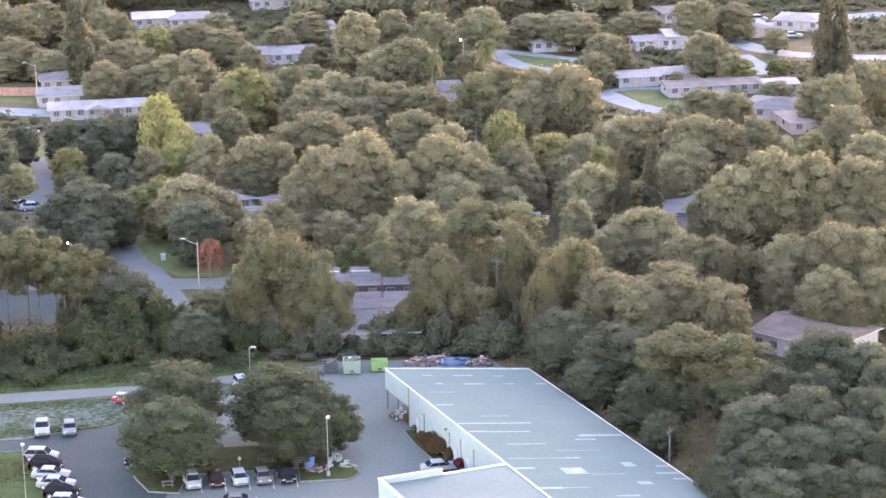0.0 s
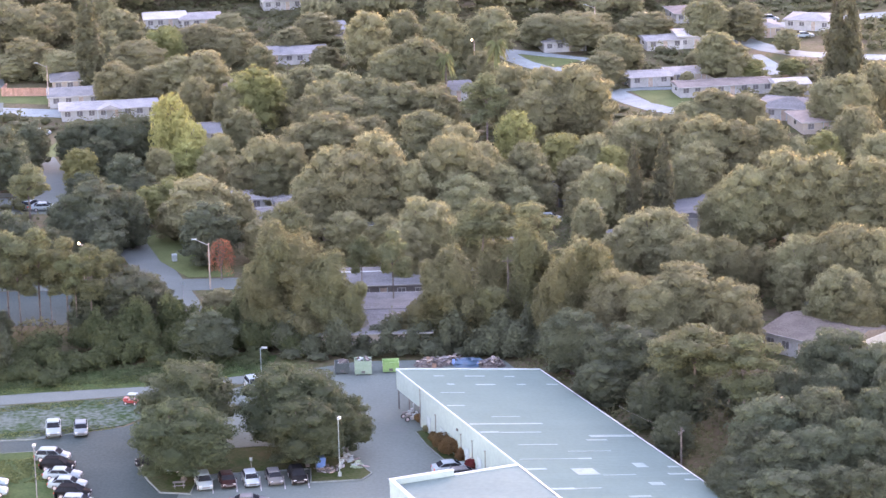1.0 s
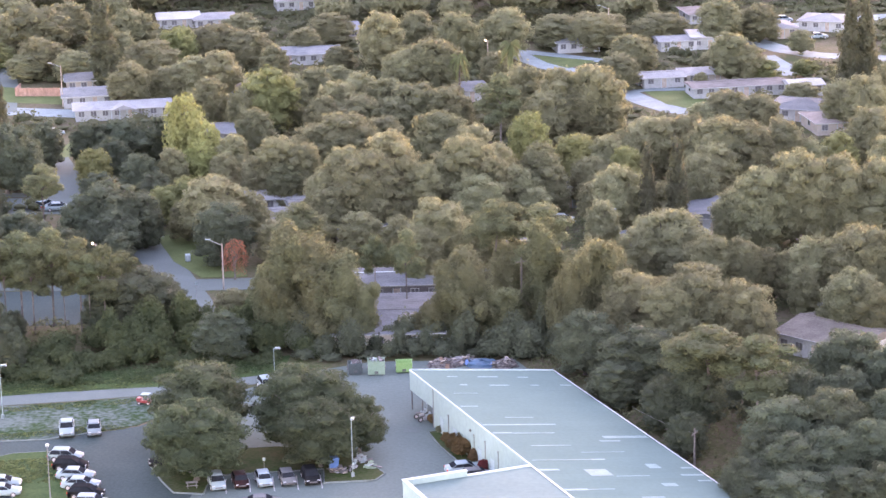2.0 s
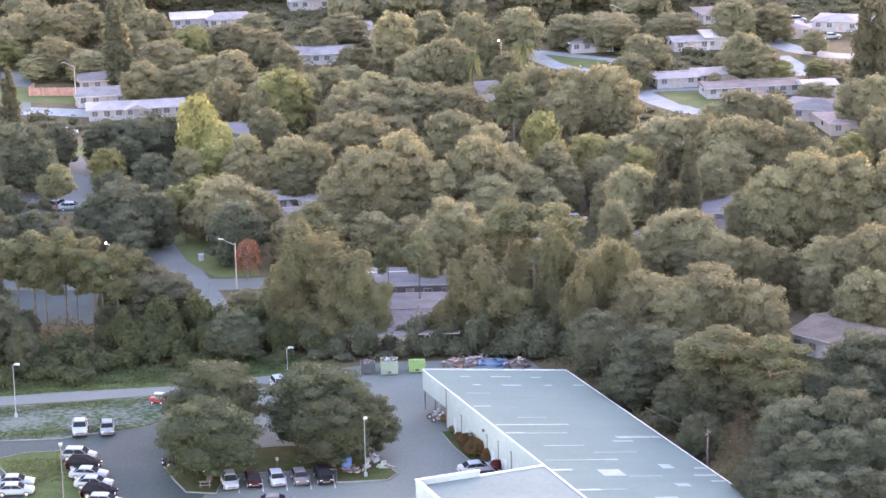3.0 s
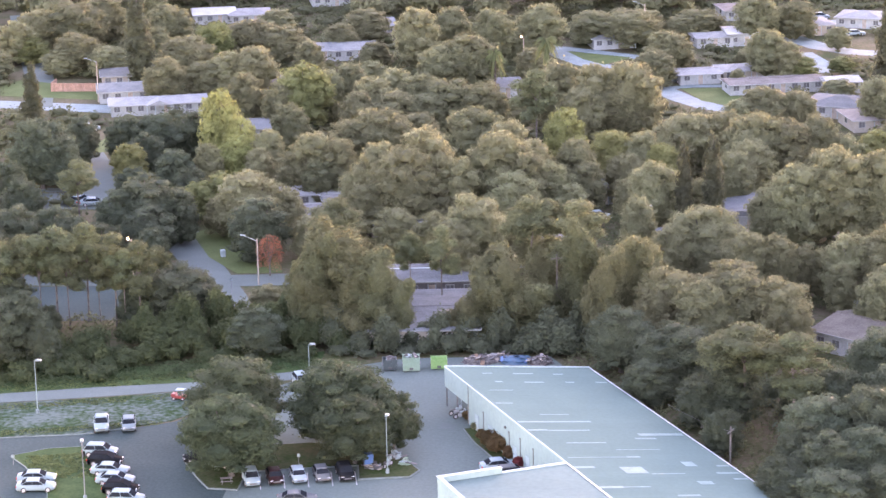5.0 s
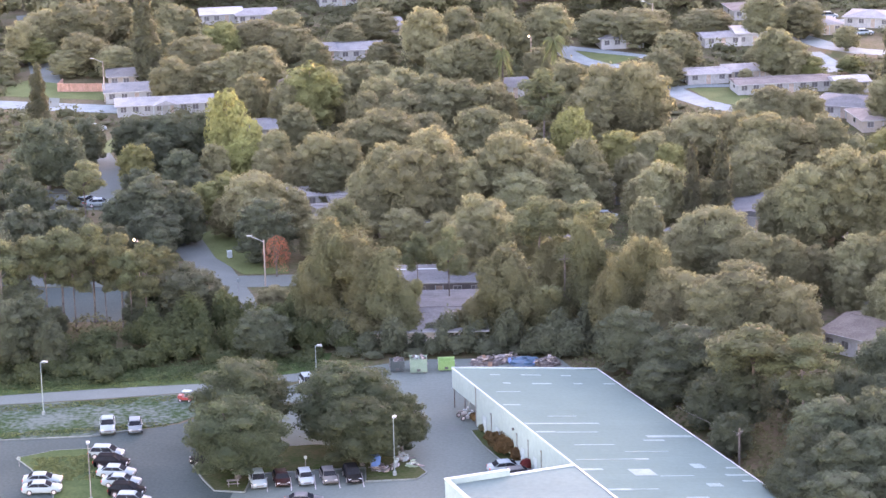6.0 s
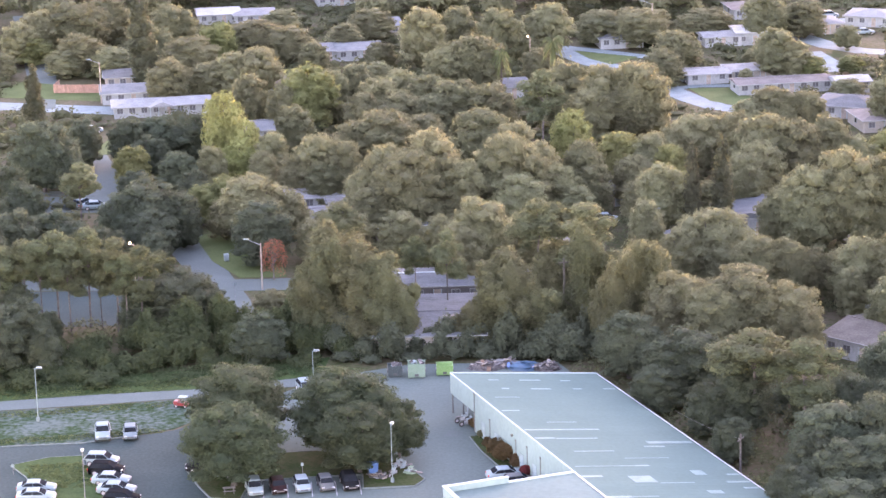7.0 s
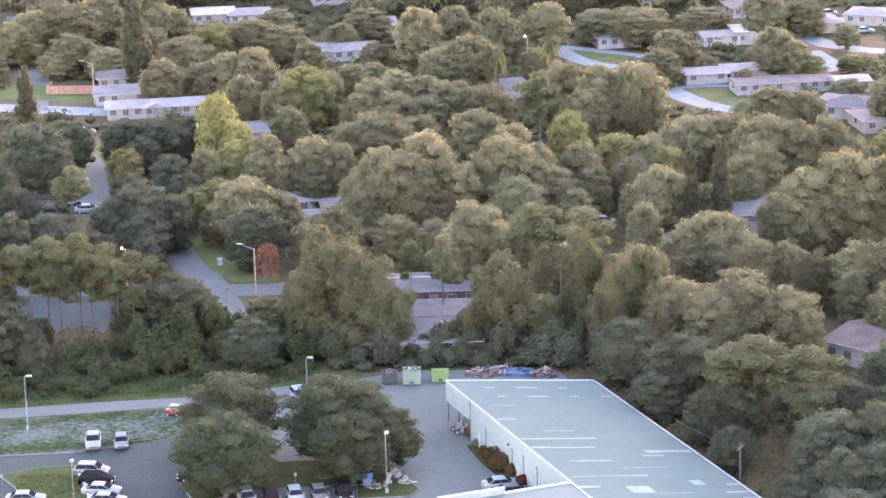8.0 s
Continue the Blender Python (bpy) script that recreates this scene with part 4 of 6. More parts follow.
grow("oak", "mid", 21.7, 435.6, 9.0, 3.6, 75)
grow("lime", "mid", -59.0, 437.8, 15.0, 4.0, 4)
grow("darkoak", "mid", -76.5, 441.7, 9.0, 4.1, 206)
grow("darkoak", "mid", -84.8, 442.0, 9.0, 3.7, 33)
grow("oak", "mid", -23.7, 442.6, 9.0, 4.6, 215)
grow("darkoak", "mid", -64.9, 443.4, 9.5, 4.9, 281)
grow("darkoak", "mid", -71.5, 444.5, 9.0, 5.0, 9)
grow("oak", "mid", -47.2, 447.3, 10.0, 3.7, 100)
grow("pine", "mid", -2.3, 447.5, 16.0, 5.1, 222)
grow("oak", "mid", 5.9, 449.7, 12.0, 5.2, 150)
grow("oak", "mid", 12.3, 454.8, 12.0, 6.2, 215)
grow("oak", "far", 15.4, 455.3, 16.0, 6.2, 30)
grow("oak", "far", 35.3, 456.3, 8.0, 3.8, 182)
grow("cypress", "far", -96.6, 456.8, 16.0, 2.7, 106)
grow("oak", "far", 9.2, 457.1, 15.0, 5.4, 76)
grow("oak", "far", -28.7, 458.3, 10.0, 5.3, 304)
grow("oak", "far", -35.6, 458.3, 10.0, 3.8, 176)
grow("oak", "far", 40.1, 458.9, 10.0, 5.5, 184)
grow("oak", "far", 46.5, 459.8, 9.0, 3.8, 32)
grow("oak", "far", -22.5, 460.1, 9.0, 5.3, 128)
grow("oak", "far", -11.9, 460.4, 11.0, 4.9, 121)
grow("oak", "far", 66.1, 462.0, 12.0, 4.9, 128)
grow("oak", "far", -18.3, 463.7, 11.0, 5.9, 16)
grow("oak", "far", 2.4, 465.6, 14.0, 5.3, 190)
grow("oak", "far", 62.3, 466.5, 10.0, 4.7, 280)
grow("oak", "far", -33.5, 466.8, 11.0, 4.5, 207)
grow("oak", "far", -51.3, 466.9, 10.0, 3.8, 181)
grow("oak", "far", -24.5, 469.1, 11.0, 4.9, 273)
grow("limeoak", "far", -47.2, 470.3, 13.0, 6.3, 262)
grow("oak", "far", -58.4, 472.3, 11.0, 3.9, 268)
grow("oak", "far", 72.8, 472.6, 12.0, 5.0, 166)
grow("oak", "far", -42.8, 473.3, 6.0, 2.8, 128)
grow("oak", "far", -29.7, 475.3, 11.0, 4.4, 307)
grow("cypress", "far", 65.4, 479.8, 24.0, 3.1, 147)
grow("oak", "far", -43.2, 480.2, 10.0, 3.8, 156)
grow("cypress", "far", 68.5, 480.9, 24.0, 2.9, 256)
grow("oak", "far", -39.2, 485.7, 10.0, 4.0, 90)
grow("oak", "far", 57.2, 489.1, 4.8, 3.8, 242)
grow("oak", "far", 68.0, 490.7, 10.0, 4.5, 5)
grow("palm", "far", -10.6, 492.0, 11.0, 2.3, 248)
grow("oak", "far", -21.6, 492.5, 12.0, 5.2, 82)
grow("oak", "far", -77.4, 493.8, 10.0, 4.6, 301)
grow("oak", "far", -16.0, 495.0, 14.0, 6.8, 247)
grow("oak", "far", -64.9, 499.1, 10.0, 4.6, 351)
grow("oak", "far", -69.7, 499.2, 8.0, 4.8, 55)
grow("oak", "far", -59.8, 499.9, 11.0, 5.3, 159)
grow("palm", "far", -0.4, 501.0, 12.0, 2.7, 135)
grow("oak", "far", -35.9, 502.0, 7.0, 3.9, 352)
grow("oak", "far", 38.5, 504.9, 4.0, 1.7, 332)
grow("oak", "far", 21.7, 505.9, 8.0, 4.6, 286)
grow("limeoak", "far", 51.9, 509.2, 5.5, 3.7, 91)
grow("oak", "far", 49.0, 509.3, 9.0, 3.5, 174)
grow("oak", "far", -3.7, 509.6, 8.0, 3.5, 353)
grow("oak", "far", 45.2, 512.1, 11.0, 4.9, 150)
grow("cypress", "far", -85.3, 512.4, 20.0, 4.0, 174)
grow("oak", "far", -49.8, 515.4, 9.0, 3.5, 162)
grow("oak", "far", -76.1, 517.0, 10.0, 6.6, 236)
grow("limeoak", "far", 61.1, 517.5, 3.8, 2.9, 297)
grow("oak", "far", 25.2, 519.5, 9.5, 5.5, 186)
grow("oak", "far", -117.5, 522.1, 6.0, 3.7, 46)
grow("oak", "far", -93.2, 522.3, 7.0, 5.1, 151)
grow("oak", "far", -103.8, 523.3, 6.0, 4.4, 18)
grow("oak", "far", -27.7, 525.5, 14.0, 5.5, 158)
grow("oak", "far", 41.6, 525.6, 4.0, 2.4, 323)
grow("oak", "far", -101.3, 527.5, 9.0, 5.4, 188)
grow("limeoak", "far", -71.5, 528.1, 11.0, 4.6, 359)
grow("oak", "far", -37.1, 528.2, 6.0, 3.6, 76)
grow("oak", "far", -11.6, 529.8, 13.0, 5.1, 24)
grow("oak", "far", -6.9, 531.6, 7.0, 3.6, 41)
grow("oak", "far", -56.9, 532.7, 9.0, 5.6, 47)
grow("oak", "far", -85.3, 534.3, 9.0, 4.4, 141)
grow("oak", "far", -64.6, 536.4, 10.0, 6.9, 279)
grow("limeoak", "far", -113.2, 537.0, 6.5, 4.5, 221)
grow("oak", "far", -116.2, 537.8, 10.0, 4.5, 185)
grow("oak", "far", -21.0, 538.1, 12.0, 4.9, 178)
grow("oak", "far", -1.4, 540.5, 12.0, 5.7, 182)
grow("oak", "far", 63.2, 543.0, 5.5, 3.0, 237)
grow("oak", "far", -46.3, 545.9, 7.0, 4.5, 320)
grow("oak", "far", -113.5, 546.6, 11.0, 5.8, 312)
grow("oak", "far", 17.9, 549.0, 9.0, 7.0, 342)
grow("oak", "far", -105.8, 549.7, 12.0, 7.6, 262)
grow("oak", "far", -84.5, 550.4, 11.0, 5.8, 174)
grow("oak", "far", -70.8, 550.7, 6.0, 4.3, 115)
grow("oak", "far", 9.9, 553.3, 8.0, 5.8, 143)
grow("oak", "far", 46.2, 553.8, 11.0, 5.8, 331)
grow("oak", "far", 30.1, 556.9, 6.0, 4.6, 140)
grow("oak", "far", 55.3, 556.9, 9.0, 5.1, 344)
grow("oak", "far", -40.9, 558.2, 8.0, 5.6, 40)
grow("oak", "far", 34.0, 558.7, 7.0, 5.9, 343)
grow("oak", "far", 21.4, 559.4, 7.0, 5.1, 92)
grow("oak", "far", -100.8, 560.5, 11.0, 6.0, 75)
grow("oak", "far", -62.1, 564.9, 7.0, 4.7, 84)

# far woods beyond the last houses
g = np.random.RandomState(77)
wv, wf = [], []
for i in range(520):
    fy = 575 + 190 * ((i * 0.618) % 1)
    fx = g.uniform(-0.235, 0.175) * fy
    if fy < (612 if fx > 0 else 603) and (fx > 40 or -86 < fx < -45):
        continue
    hh, rr = g.uniform(8, 13), g.uniform(4.5, 7)
    lobes = [(fx + g.uniform(-.5, .5) * rr, fy + g.uniform(-.5, .5) * rr, hh * g.uniform(.5, .78), rr * g.uniform(.4, .6), rr * g.uniform(.4, .6), hh * g.uniform(.18, .26)) for j in range(5)]
    v, f = leaf_cloud(lobes, 260, 0.75, i)
    k = len(wv)
    wv += v
    wf += [[a + k for a in q] for q in f]
me = bpy.data.meshes.new("far_woods")
me.from_pydata(wv, [], wf)
# these leaves carry the haze in their colour
me.materials.append(M["oak"])
tagged(new("far_woods", me), "distant woods of round crowns, olive-green paled for haze", "woods", kind="stuff")

# thicket along the service road
lobes = []
for i in range(130):
    s = (i * 0.618) % 1
    x = -92 + 66 * s
    deep = g.uniform(0, 1)
    y = 316.5 + (x + 90) * 0.17 + 11 * deep - (5 if x < -60 else 0) * (1 - deep)
    hz = 1.0 + (2.6 if x < -57 else 5.2) * deep + g.uniform(-.4, .8)
    rr = g.uniform(1.3, 2.4)
    lobes.append((x, y, hz * .55, rr, rr * .9, hz * .62))
tagged(new("vine_thicket", foliage("vine_thicket", "thicket", lobes, 40000, 0.25, 9)), "dense green thicket of vines and scrub", "thicket", kind="stuff")
lobes = []
for i in range(90):
    s = (i * 0.618) % 1
    x = -30 + 60 * s
    y = 326.2 + 6 * g.uniform(0, 1) - max(0, x - 8) * 1.35
    hz = 1.0 + 4.6 * g.uniform(0, 1) ** 2
    rr = g.uniform(.9, 2.4)
    lobes.append((x + max(0, x - 8) * .1, y, hz * .5, rr, rr, hz * .6))
tagged(new("scrub", foliage("scrub", "darkoak", lobes, 24000, 0.24, 10)), "dark scrub behind the building", "scrub", kind="stuff")


# ---- houses ----
def house(x, y, yaw, w, d, h, roof, roof_mat, wall_mat, cap="", pitch=0.18, porch=False):
    words = {"roof_pale": "pale grey", "roof_grey": "grey", "roof_slate": "dark slate-grey", "roof_brown": "brown", "roof_red": "reddish-brown", "roof_white": "white"}[roof_mat]
    # a "dark" wall, worded grey, has the eave's shadow put into its colour
    home = thing("house", pose(x, y, 0, 0, 0, yaw), "single-storey %s house with a %s %s roof" % ({"white": "white", "dark": "grey"}.get(wall_mat, "tan"), words, "hipped" if roof == "hip" else "gabled"), "house", "houses")
    CLEAR.extend((x + k * w / 6 * math.cos(radians(yaw)), y + k * w / 6 * math.sin(radians(yaw)), d / 2 + 2.5) for k in (-2, 0, 2))
    wall_mat = "stucco" if wall_mat == "white" else wall_mat
    X, Y, o, rise = w / 2, d / 2, 0.5, (d / 2 + 0.5) * pitch
    t = 0.2
    part("wall", box(-X, X, -Y, -Y + t, 0, h), wall_mat, home)
    part("wall", box(-X, X, Y - t, Y, 0, h), wall_mat, home)
    part("wall", box(-X, -X + t, -Y + t, Y - t, 0, h), wall_mat, home)
    part("wall", box(X - t, X, -Y + t, Y - t, 0, h), wall_mat, home)
    bm = bmesh.new()
    if roof == "gable_end":
        rise = (X + o) * pitch
        pts = [(-X - o, -Y - o, h), (X + o, -Y - o, h), (X + o, Y + o, h), (-X - o, Y + o, h), (0, -Y - o, h + rise), (0, Y + o, h + rise)]
        fs = [(0, 4, 5, 3), (1, 2, 5, 4), (0, 1, 4), (2, 3, 5), (3, 2, 1, 0)]
    else:
        k = X - Y * 0.9 if roof == "hip" else X + o
        k = max(k, 0.4)
        pts = [(-X - o, -Y - o, h), (X + o, -Y - o, h), (X + o, Y + o, h), (-X - o, Y + o, h), (-k, 0, h + rise), (k, 0, h + rise)]
        fs = [(0, 1, 5, 4), (2, 3, 4, 5), (1, 2, 5), (3, 0, 4), (3, 2, 1, 0)]
    vs = [bm.verts.new(p) for p in pts]
    for f in fs:
        bm.faces.new([vs[i] for i in f])
    rf = part("roof", bm, roof_mat, home)
    if roof == "gable":
        part("ridge_cap", box(-X - o, X + o, -.16, .16, h + rise - .03, h + rise + .06, .02), cap or roof_mat, rf)
    if porch:
        bm = bmesh.new()
        loft(bm, [[(-2.6, -Y - 1.6, h - .05), (2.6, -Y - 1.6, h - .05), (0, -Y - 1.6, h + .95)], [(-2.6, -Y + 2.2, h - .05), (2.6, -Y + 2.2, h - .05), (0, -Y + 2.2, h + .95)]])
        part("porch_roof", bm, roof_mat, home)
        for px in (-2.4, -.8, .8, 2.4):
            part("porch_column", box(px - .08, px + .08, -Y - 1.5, -Y - 1.34, 0, h - .05), "white", home)
    # courses of shingles as low steps
    bm = bmesh.new()
    if roof != "gable_end":
        n = 9
        for side in (-1, 1):
            for i in range(n):
                a = i / n
                xl = (X + o) + (pts[5][0] - X - o) * a
                slab(bm, -xl, xl, side * (Y + o) * (1 - a) - 0.03, side * (Y + o) * (1 - a) + 0.03, h + rise * a, h + rise * a + 0.014)
        tagged(part("shingle_course", bm, roof_mat, rf), kind="stuff")
    for sg in (-1, 1):
        part("fascia", box(-X - o - .03, X + o + .03, sg * (Y + o + .02) - .02, sg * (Y + o + .02) + .02, h - .16, h + .02), "stucco", rf)
        part("fascia", box(sg * (X + o + .02) - .02, sg * (X + o + .02) + .02, -Y - o, Y + o, h - .16, h + .02), "stucco", rf)
    n = max(3, int(w // 2.3))
    for i in range(n):
        cx = -X + (i + .5) * w / n
        if i == n // 2:
            dr = part("door", box(cx - .5, cx + .5, -Y - .05, -Y - .004, 0.05, 2.1), "wood", home)
            part("door_frame", slab(box(cx - .62, cx - .51, -Y - .07, -Y - .004, 0, 2.2), cx + .51, cx + .62, -Y - .07, -Y - .004, 0, 2.2), "white", dr)
        else:
            win = part("window", box(cx - .65, cx + .65, -Y - .05, -Y - .004, 0.9, 2.1), "stucco", home, "white-framed window")
            part("pane", box(cx - .55, cx - .03, -Y - .065, -Y - .052, 1.0, 2.0), "housepane", win)
            part("pane", box(cx + .03, cx + .55, -Y - .065, -Y - .052, 1.0, 2.0), "housepane", win)
    for sx in (-1, 1):
        win = part("window", box(sx * X - .05 if sx < 0 else X + .004, sx * X - .004 if sx < 0 else X + .05, -.7, .7, .9, 2.1), "stucco", home, "white-framed window")
        part("pane", box(sx * X - .065 if sx < 0 else X + .052, sx * X - .052 if sx < 0 else X + .065, -.6, .6, 1.0, 2.0), "housepane", win)
    return home


house(-77.8, 487.5, 11.0, 18.9, 7.5, 2.3, "hip", "roof_pale", "white", porch=True)
house(-85.6, 500.5, 11.0, 12.5, 9.0, 2.4, "hip", "roof_grey", "white")
house(-88.0, 516.5, 11.0, 12.0, 9.0, 2.4, "hip", "roof_slate", "tan")
house(-32.4, 403.4, 11.0, 9.5, 10.0, 2.4, "gable", "roof_grey", "tan")
house(-24.5, 393.3, 11.0, 9.5, 9.0, 2.6, "gable", "roof_slate", "tan")
house(-40.5, 397.1, 11.0, 9.5, 8.0, 2.6, "gable", "roof_grey", "white")
house(-42.1, 424.2, 11.0, 9.5, 9.0, 2.4, "gable", "roof_grey", "tan")
house(-40.6, 412.1, 11.0, 9.5, 7.0, 2.4, "gable", "roof_pale", "white")
house(7.2, 413.9, 11.0, 9.5, 10.0, 2.4, "hip", "roof_grey", "white")
house(32.7, 396.7, -16.7, 9.5, 12.0, 2.7, "gable_end", "roof_slate", "white")
house(44.6, 328.9, -42.3, 12.6, 12.0, 2.8, "gable", "roof_red", "white")
house(-40.9, 497.2, 11.0, 9.5, 10.0, 2.4, "hip", "roof_slate", "tan")
house(-45.2, 485.3, 11.0, 9.5, 9.0, 2.4, "hip", "roof_pale", "white")
house(36.2, 551.5, 11.0, 8.2, 7.0, 2.3, "gable", "roof_pale", "white", "", 0.14)
house(43.4, 554.0, 6.0, 8.0, 9.0, 2.9, "gable", "roof_white", "white", "", 0.08)
house(13.9, 552.2, 11.0, 9.5, 9.0, 2.4, "gable_end", "roof_grey", "white")
house(30.6, 511.4, 11.0, 8.5, 6.5, 2.2, "gable", "roof_pale", "white", "", 0.14)
house(40.5, 514.5, 11.0, 10.5, 7.0, 2.3, "hip", "roof_pale", "tan", "", 0.16)
house(45.4, 501.6, 11.0, 19.4, 6.6, 2.2, "gable", "roof_brown", "white", "", 0.12)
house(56.8, 479.5, -21.2, 12.0, 11.0, 2.4, "hip", "roof_slate", "white")
house(60.6, 467.5, 11.0, 9.0, 10.0, 2.4, "hip", "roof_brown", "tan")
house(58.9, 500.4, 11.0, 6.6, 6.0, 2.4, "gable", "roof_white", "white")
house(72.5, 574.1, -19.6, 10.5, 10.0, 2.4, "hip", "roof_pale", "white")
house(46.4, 586.8, 11.0, 11.9, 10.0, 2.4, "hip", "roof_brown", "white")
house(58.8, 565.8, 11.0, 9.5, 10.0, 2.4, "hip", "roof_grey", "tan")
house(-79.6, 588.8, 11.0, 9.5, 9.0, 2.4, "gable", "roof_white", "white")
house(-70.9, 587.5, 11.0, 9.5, 9.0, 2.4, "hip", "roof_pale", "white")
house(-24.4, 559.4, 11.0, 9.5, 10.0, 2.4, "gable_end", "roof_grey", "white")
house(-40.7, 571.5, 11.0, 9.5, 10.0, 2.4, "gable", "roof_grey", "tan")
house(-50.7, 541.7, 11.0, 9.5, 9.0, 2.4, "gable", "roof_pale", "white")
house(-43.1, 542.5, 11.0, 9.5, 9.0, 2.4, "gable", "roof_grey", "white")
house(-53.7, 611.9, 11.0, 9.5, 9.0, 2.4, "gable", "roof_white", "white")
house(20.0, 379.0, 6.0, 9.5, 10.0, 2.6, "hip", "roof_slate", "white")
house(-1.1, 375.3, 6.0, 9.5, 9.0, 2.6, "gable", "roof_grey", "white")
house(-10.2, 500.6, 11.0, 9.5, 9.0, 2.4, "hip", "roof_grey", "white")
house(-58.3, 504.7, 11.0, 9.5, 10.0, 2.4, "hip", "roof_brown", "white")
house(-58.2, 463.8, 11.0, 9.5, 9.0, 2.4, "gable", "roof_grey", "white")
house(48.1, 353.3, -14.2, 9.5, 10.0, 2.6, "gable", "roof_grey", "white")
# dark wall colour stands for the shadow band under the eave
house(-19.0, 358.7, 4.0, 16.0, 9.0, 2.7, "gable", "roof_slate", "dark", "white", 0.15)
house(-18.0, 339.8, 3.0, 15.0, 19.4, 2.7, "gable", "roof_slate", "tan", "", 0.05)


# ---- undergrowth below the trees ----
CLEAR += [(-82.5, 464, 9), (-49, 384, 11), (-54, 388, 8), (33, 497, 9), (11, 538, 9), (-104, 508, 10), (59, 552, 12), (62, 575, 9), (72, 550, 9)]
spots = []
g = np.random.RandomState(31)
for iy in range(94):
    for ix in range(64):
        x, y = -160 + ix * 4.4 + g.uniform(-2, 2), 258 + iy * 4.2 + g.uniform(-2, 2)
        if x < -0.235 * y - 12 or x > 0.16 * y + 12:
            continue
        u, v = (x - BO.x) * BU.x + (y - BO.y) * BU.y, (x - BO.x) * BV.x + (y - BO.y) * BV.y
        if v < 22.5 and u > -3 or (y < 329 + (4 if x < -30 else 0) and v < 21 and x < 14):
            continue
        if any((x - a) ** 2 + (y - b) ** 2 < (r + 1.2) ** 2 for a, b, r in CLEAR):
            continue
        h = g.uniform(1.0, 2.8)
        rr = g.uniform(1.8, 3.2)
        spots.append((x, y, h * .4, rr, rr, h * .65))
uv_, uf_ = [], []
for k in range(0, len(spots), 40):
    close = spots[k][1] < 400
    vv, ff = leaf_cloud(spots[k:k + 40], 3600 if close else 1300, 0.27 if close else 0.4, k, core=0 if close else 0.6)
    base = len(uv_)
    uv_ += vv
    uf_ += [[a + base for a in q] for q in ff]
me = bpy.data.meshes.new("undergrowth")
me.from_pydata(uv_, [], uf_)
me.materials.append(M["scrub"])
tagged(new("undergrowth", me), "low dark undergrowth beneath the trees", "undergrowth", kind="stuff")

# weeds on the beds and verges
def weeds(name, spots, n, seed, label, size=0.12):
    v, f = leaf_cloud(spots, n, size, seed, core=0)
    me = bpy.data.meshes.new(name)
    me.from_pydata(v, [], f)
    me.materials.append(M["weeds"])
    tagged(new(name, me), label, "weeds", kind="stuff")


g = np.random.RandomState(8)
spots = []
for i in range(420):
    k = i % 3
    if k == 0:
        a = g.uniform(0, 1)
        x, y = -80 + 30 * a, 294.3 + 4.5 * a ** 2 + g.uniform(.2, 1.6)
    elif k == 1:
        a = g.uniform(0, 1)
        x, y = -80 + 30 * a, 305.3 + 5.6 * a - g.uniform(.2, 2.2)
    else:
        a = g.uniform(0, 1)
        x, y = -80 + 34 * a, 309.2 + 7.2 * a + g.uniform(.5, 4.5)
    q = g.uniform(.2, .7)
    spots.append((x, y, .06, q * 1.6, q, q * .22))
weeds("verge_weeds", spots, 9000, 3, "patches of low green weeds along the verge")
spots = []
for i in range(420):
    a, b = g.uniform(0, 1), g.uniform(0, 1)
    x, y = -64.3 + 8.6 * a - 1.5 * (1 - b) * 0 + 4.2 * (1 - b) * .6, 288.9 - 9.5 * (1 - b) - 2.2 * (1 - a) * b
    q = g.uniform(.08, .3)
    spots.append((x, y, .16, q * 1.3, q, q * .35))
weeds("bed_weeds", spots, 5200, 4, "low green weeds growing in the grass bed")

spots = []
for i in range(260):
    a = g.uniform(0, 1)
    x, y = -84 + 51 * a, 311.0 + 8.2 * a + g.uniform(1.6, 9.0)
    q, hh = g.uniform(.5, 1.4), g.uniform(.25, .9)
    spots.append((x, y, hh * .3, q * 1.5, q, hh * .7))
tagged(new("roadside_brush", foliage("roadside_brush", "thicket", spots, 15000, 0.16, 12, core=0)), "knee-high green brush between road and thicket", "brush", kind="stuff")


# ---- vehicles ----
CAR = {"sedan": dict(L=4.6, W=1.82, H=1.44, hood=0.92, boot=0.98, cab=(1.15, 0.35, -1.05, -1.75), deck=True),
       "suv": dict(L=4.3, W=1.8, H=1.64, hood=1.02, boot=1.02, cab=(1.2, 0.42, -1.5, -2.0), deck=False),
       "hatch": dict(L=3.95, W=1.74, H=1.48, hood=0.96, boot=0.98, cab=(1.1, 0.38, -1.3, -1.85), deck=False),
       "pickup": dict(L=5.3, W=1.88, H=1.78, hood=1.1, boot=1.08, cab=(1.35, 0.75, -0.75, -1.05), deck=True)}
WORDS = {"car_white": "white", "car_silver": "silver", "car_black": "black", "car_grey": "dark grey", "car_red": "red", "car_maroon": "dark maroon", "car_blue": "pale blue-grey"}


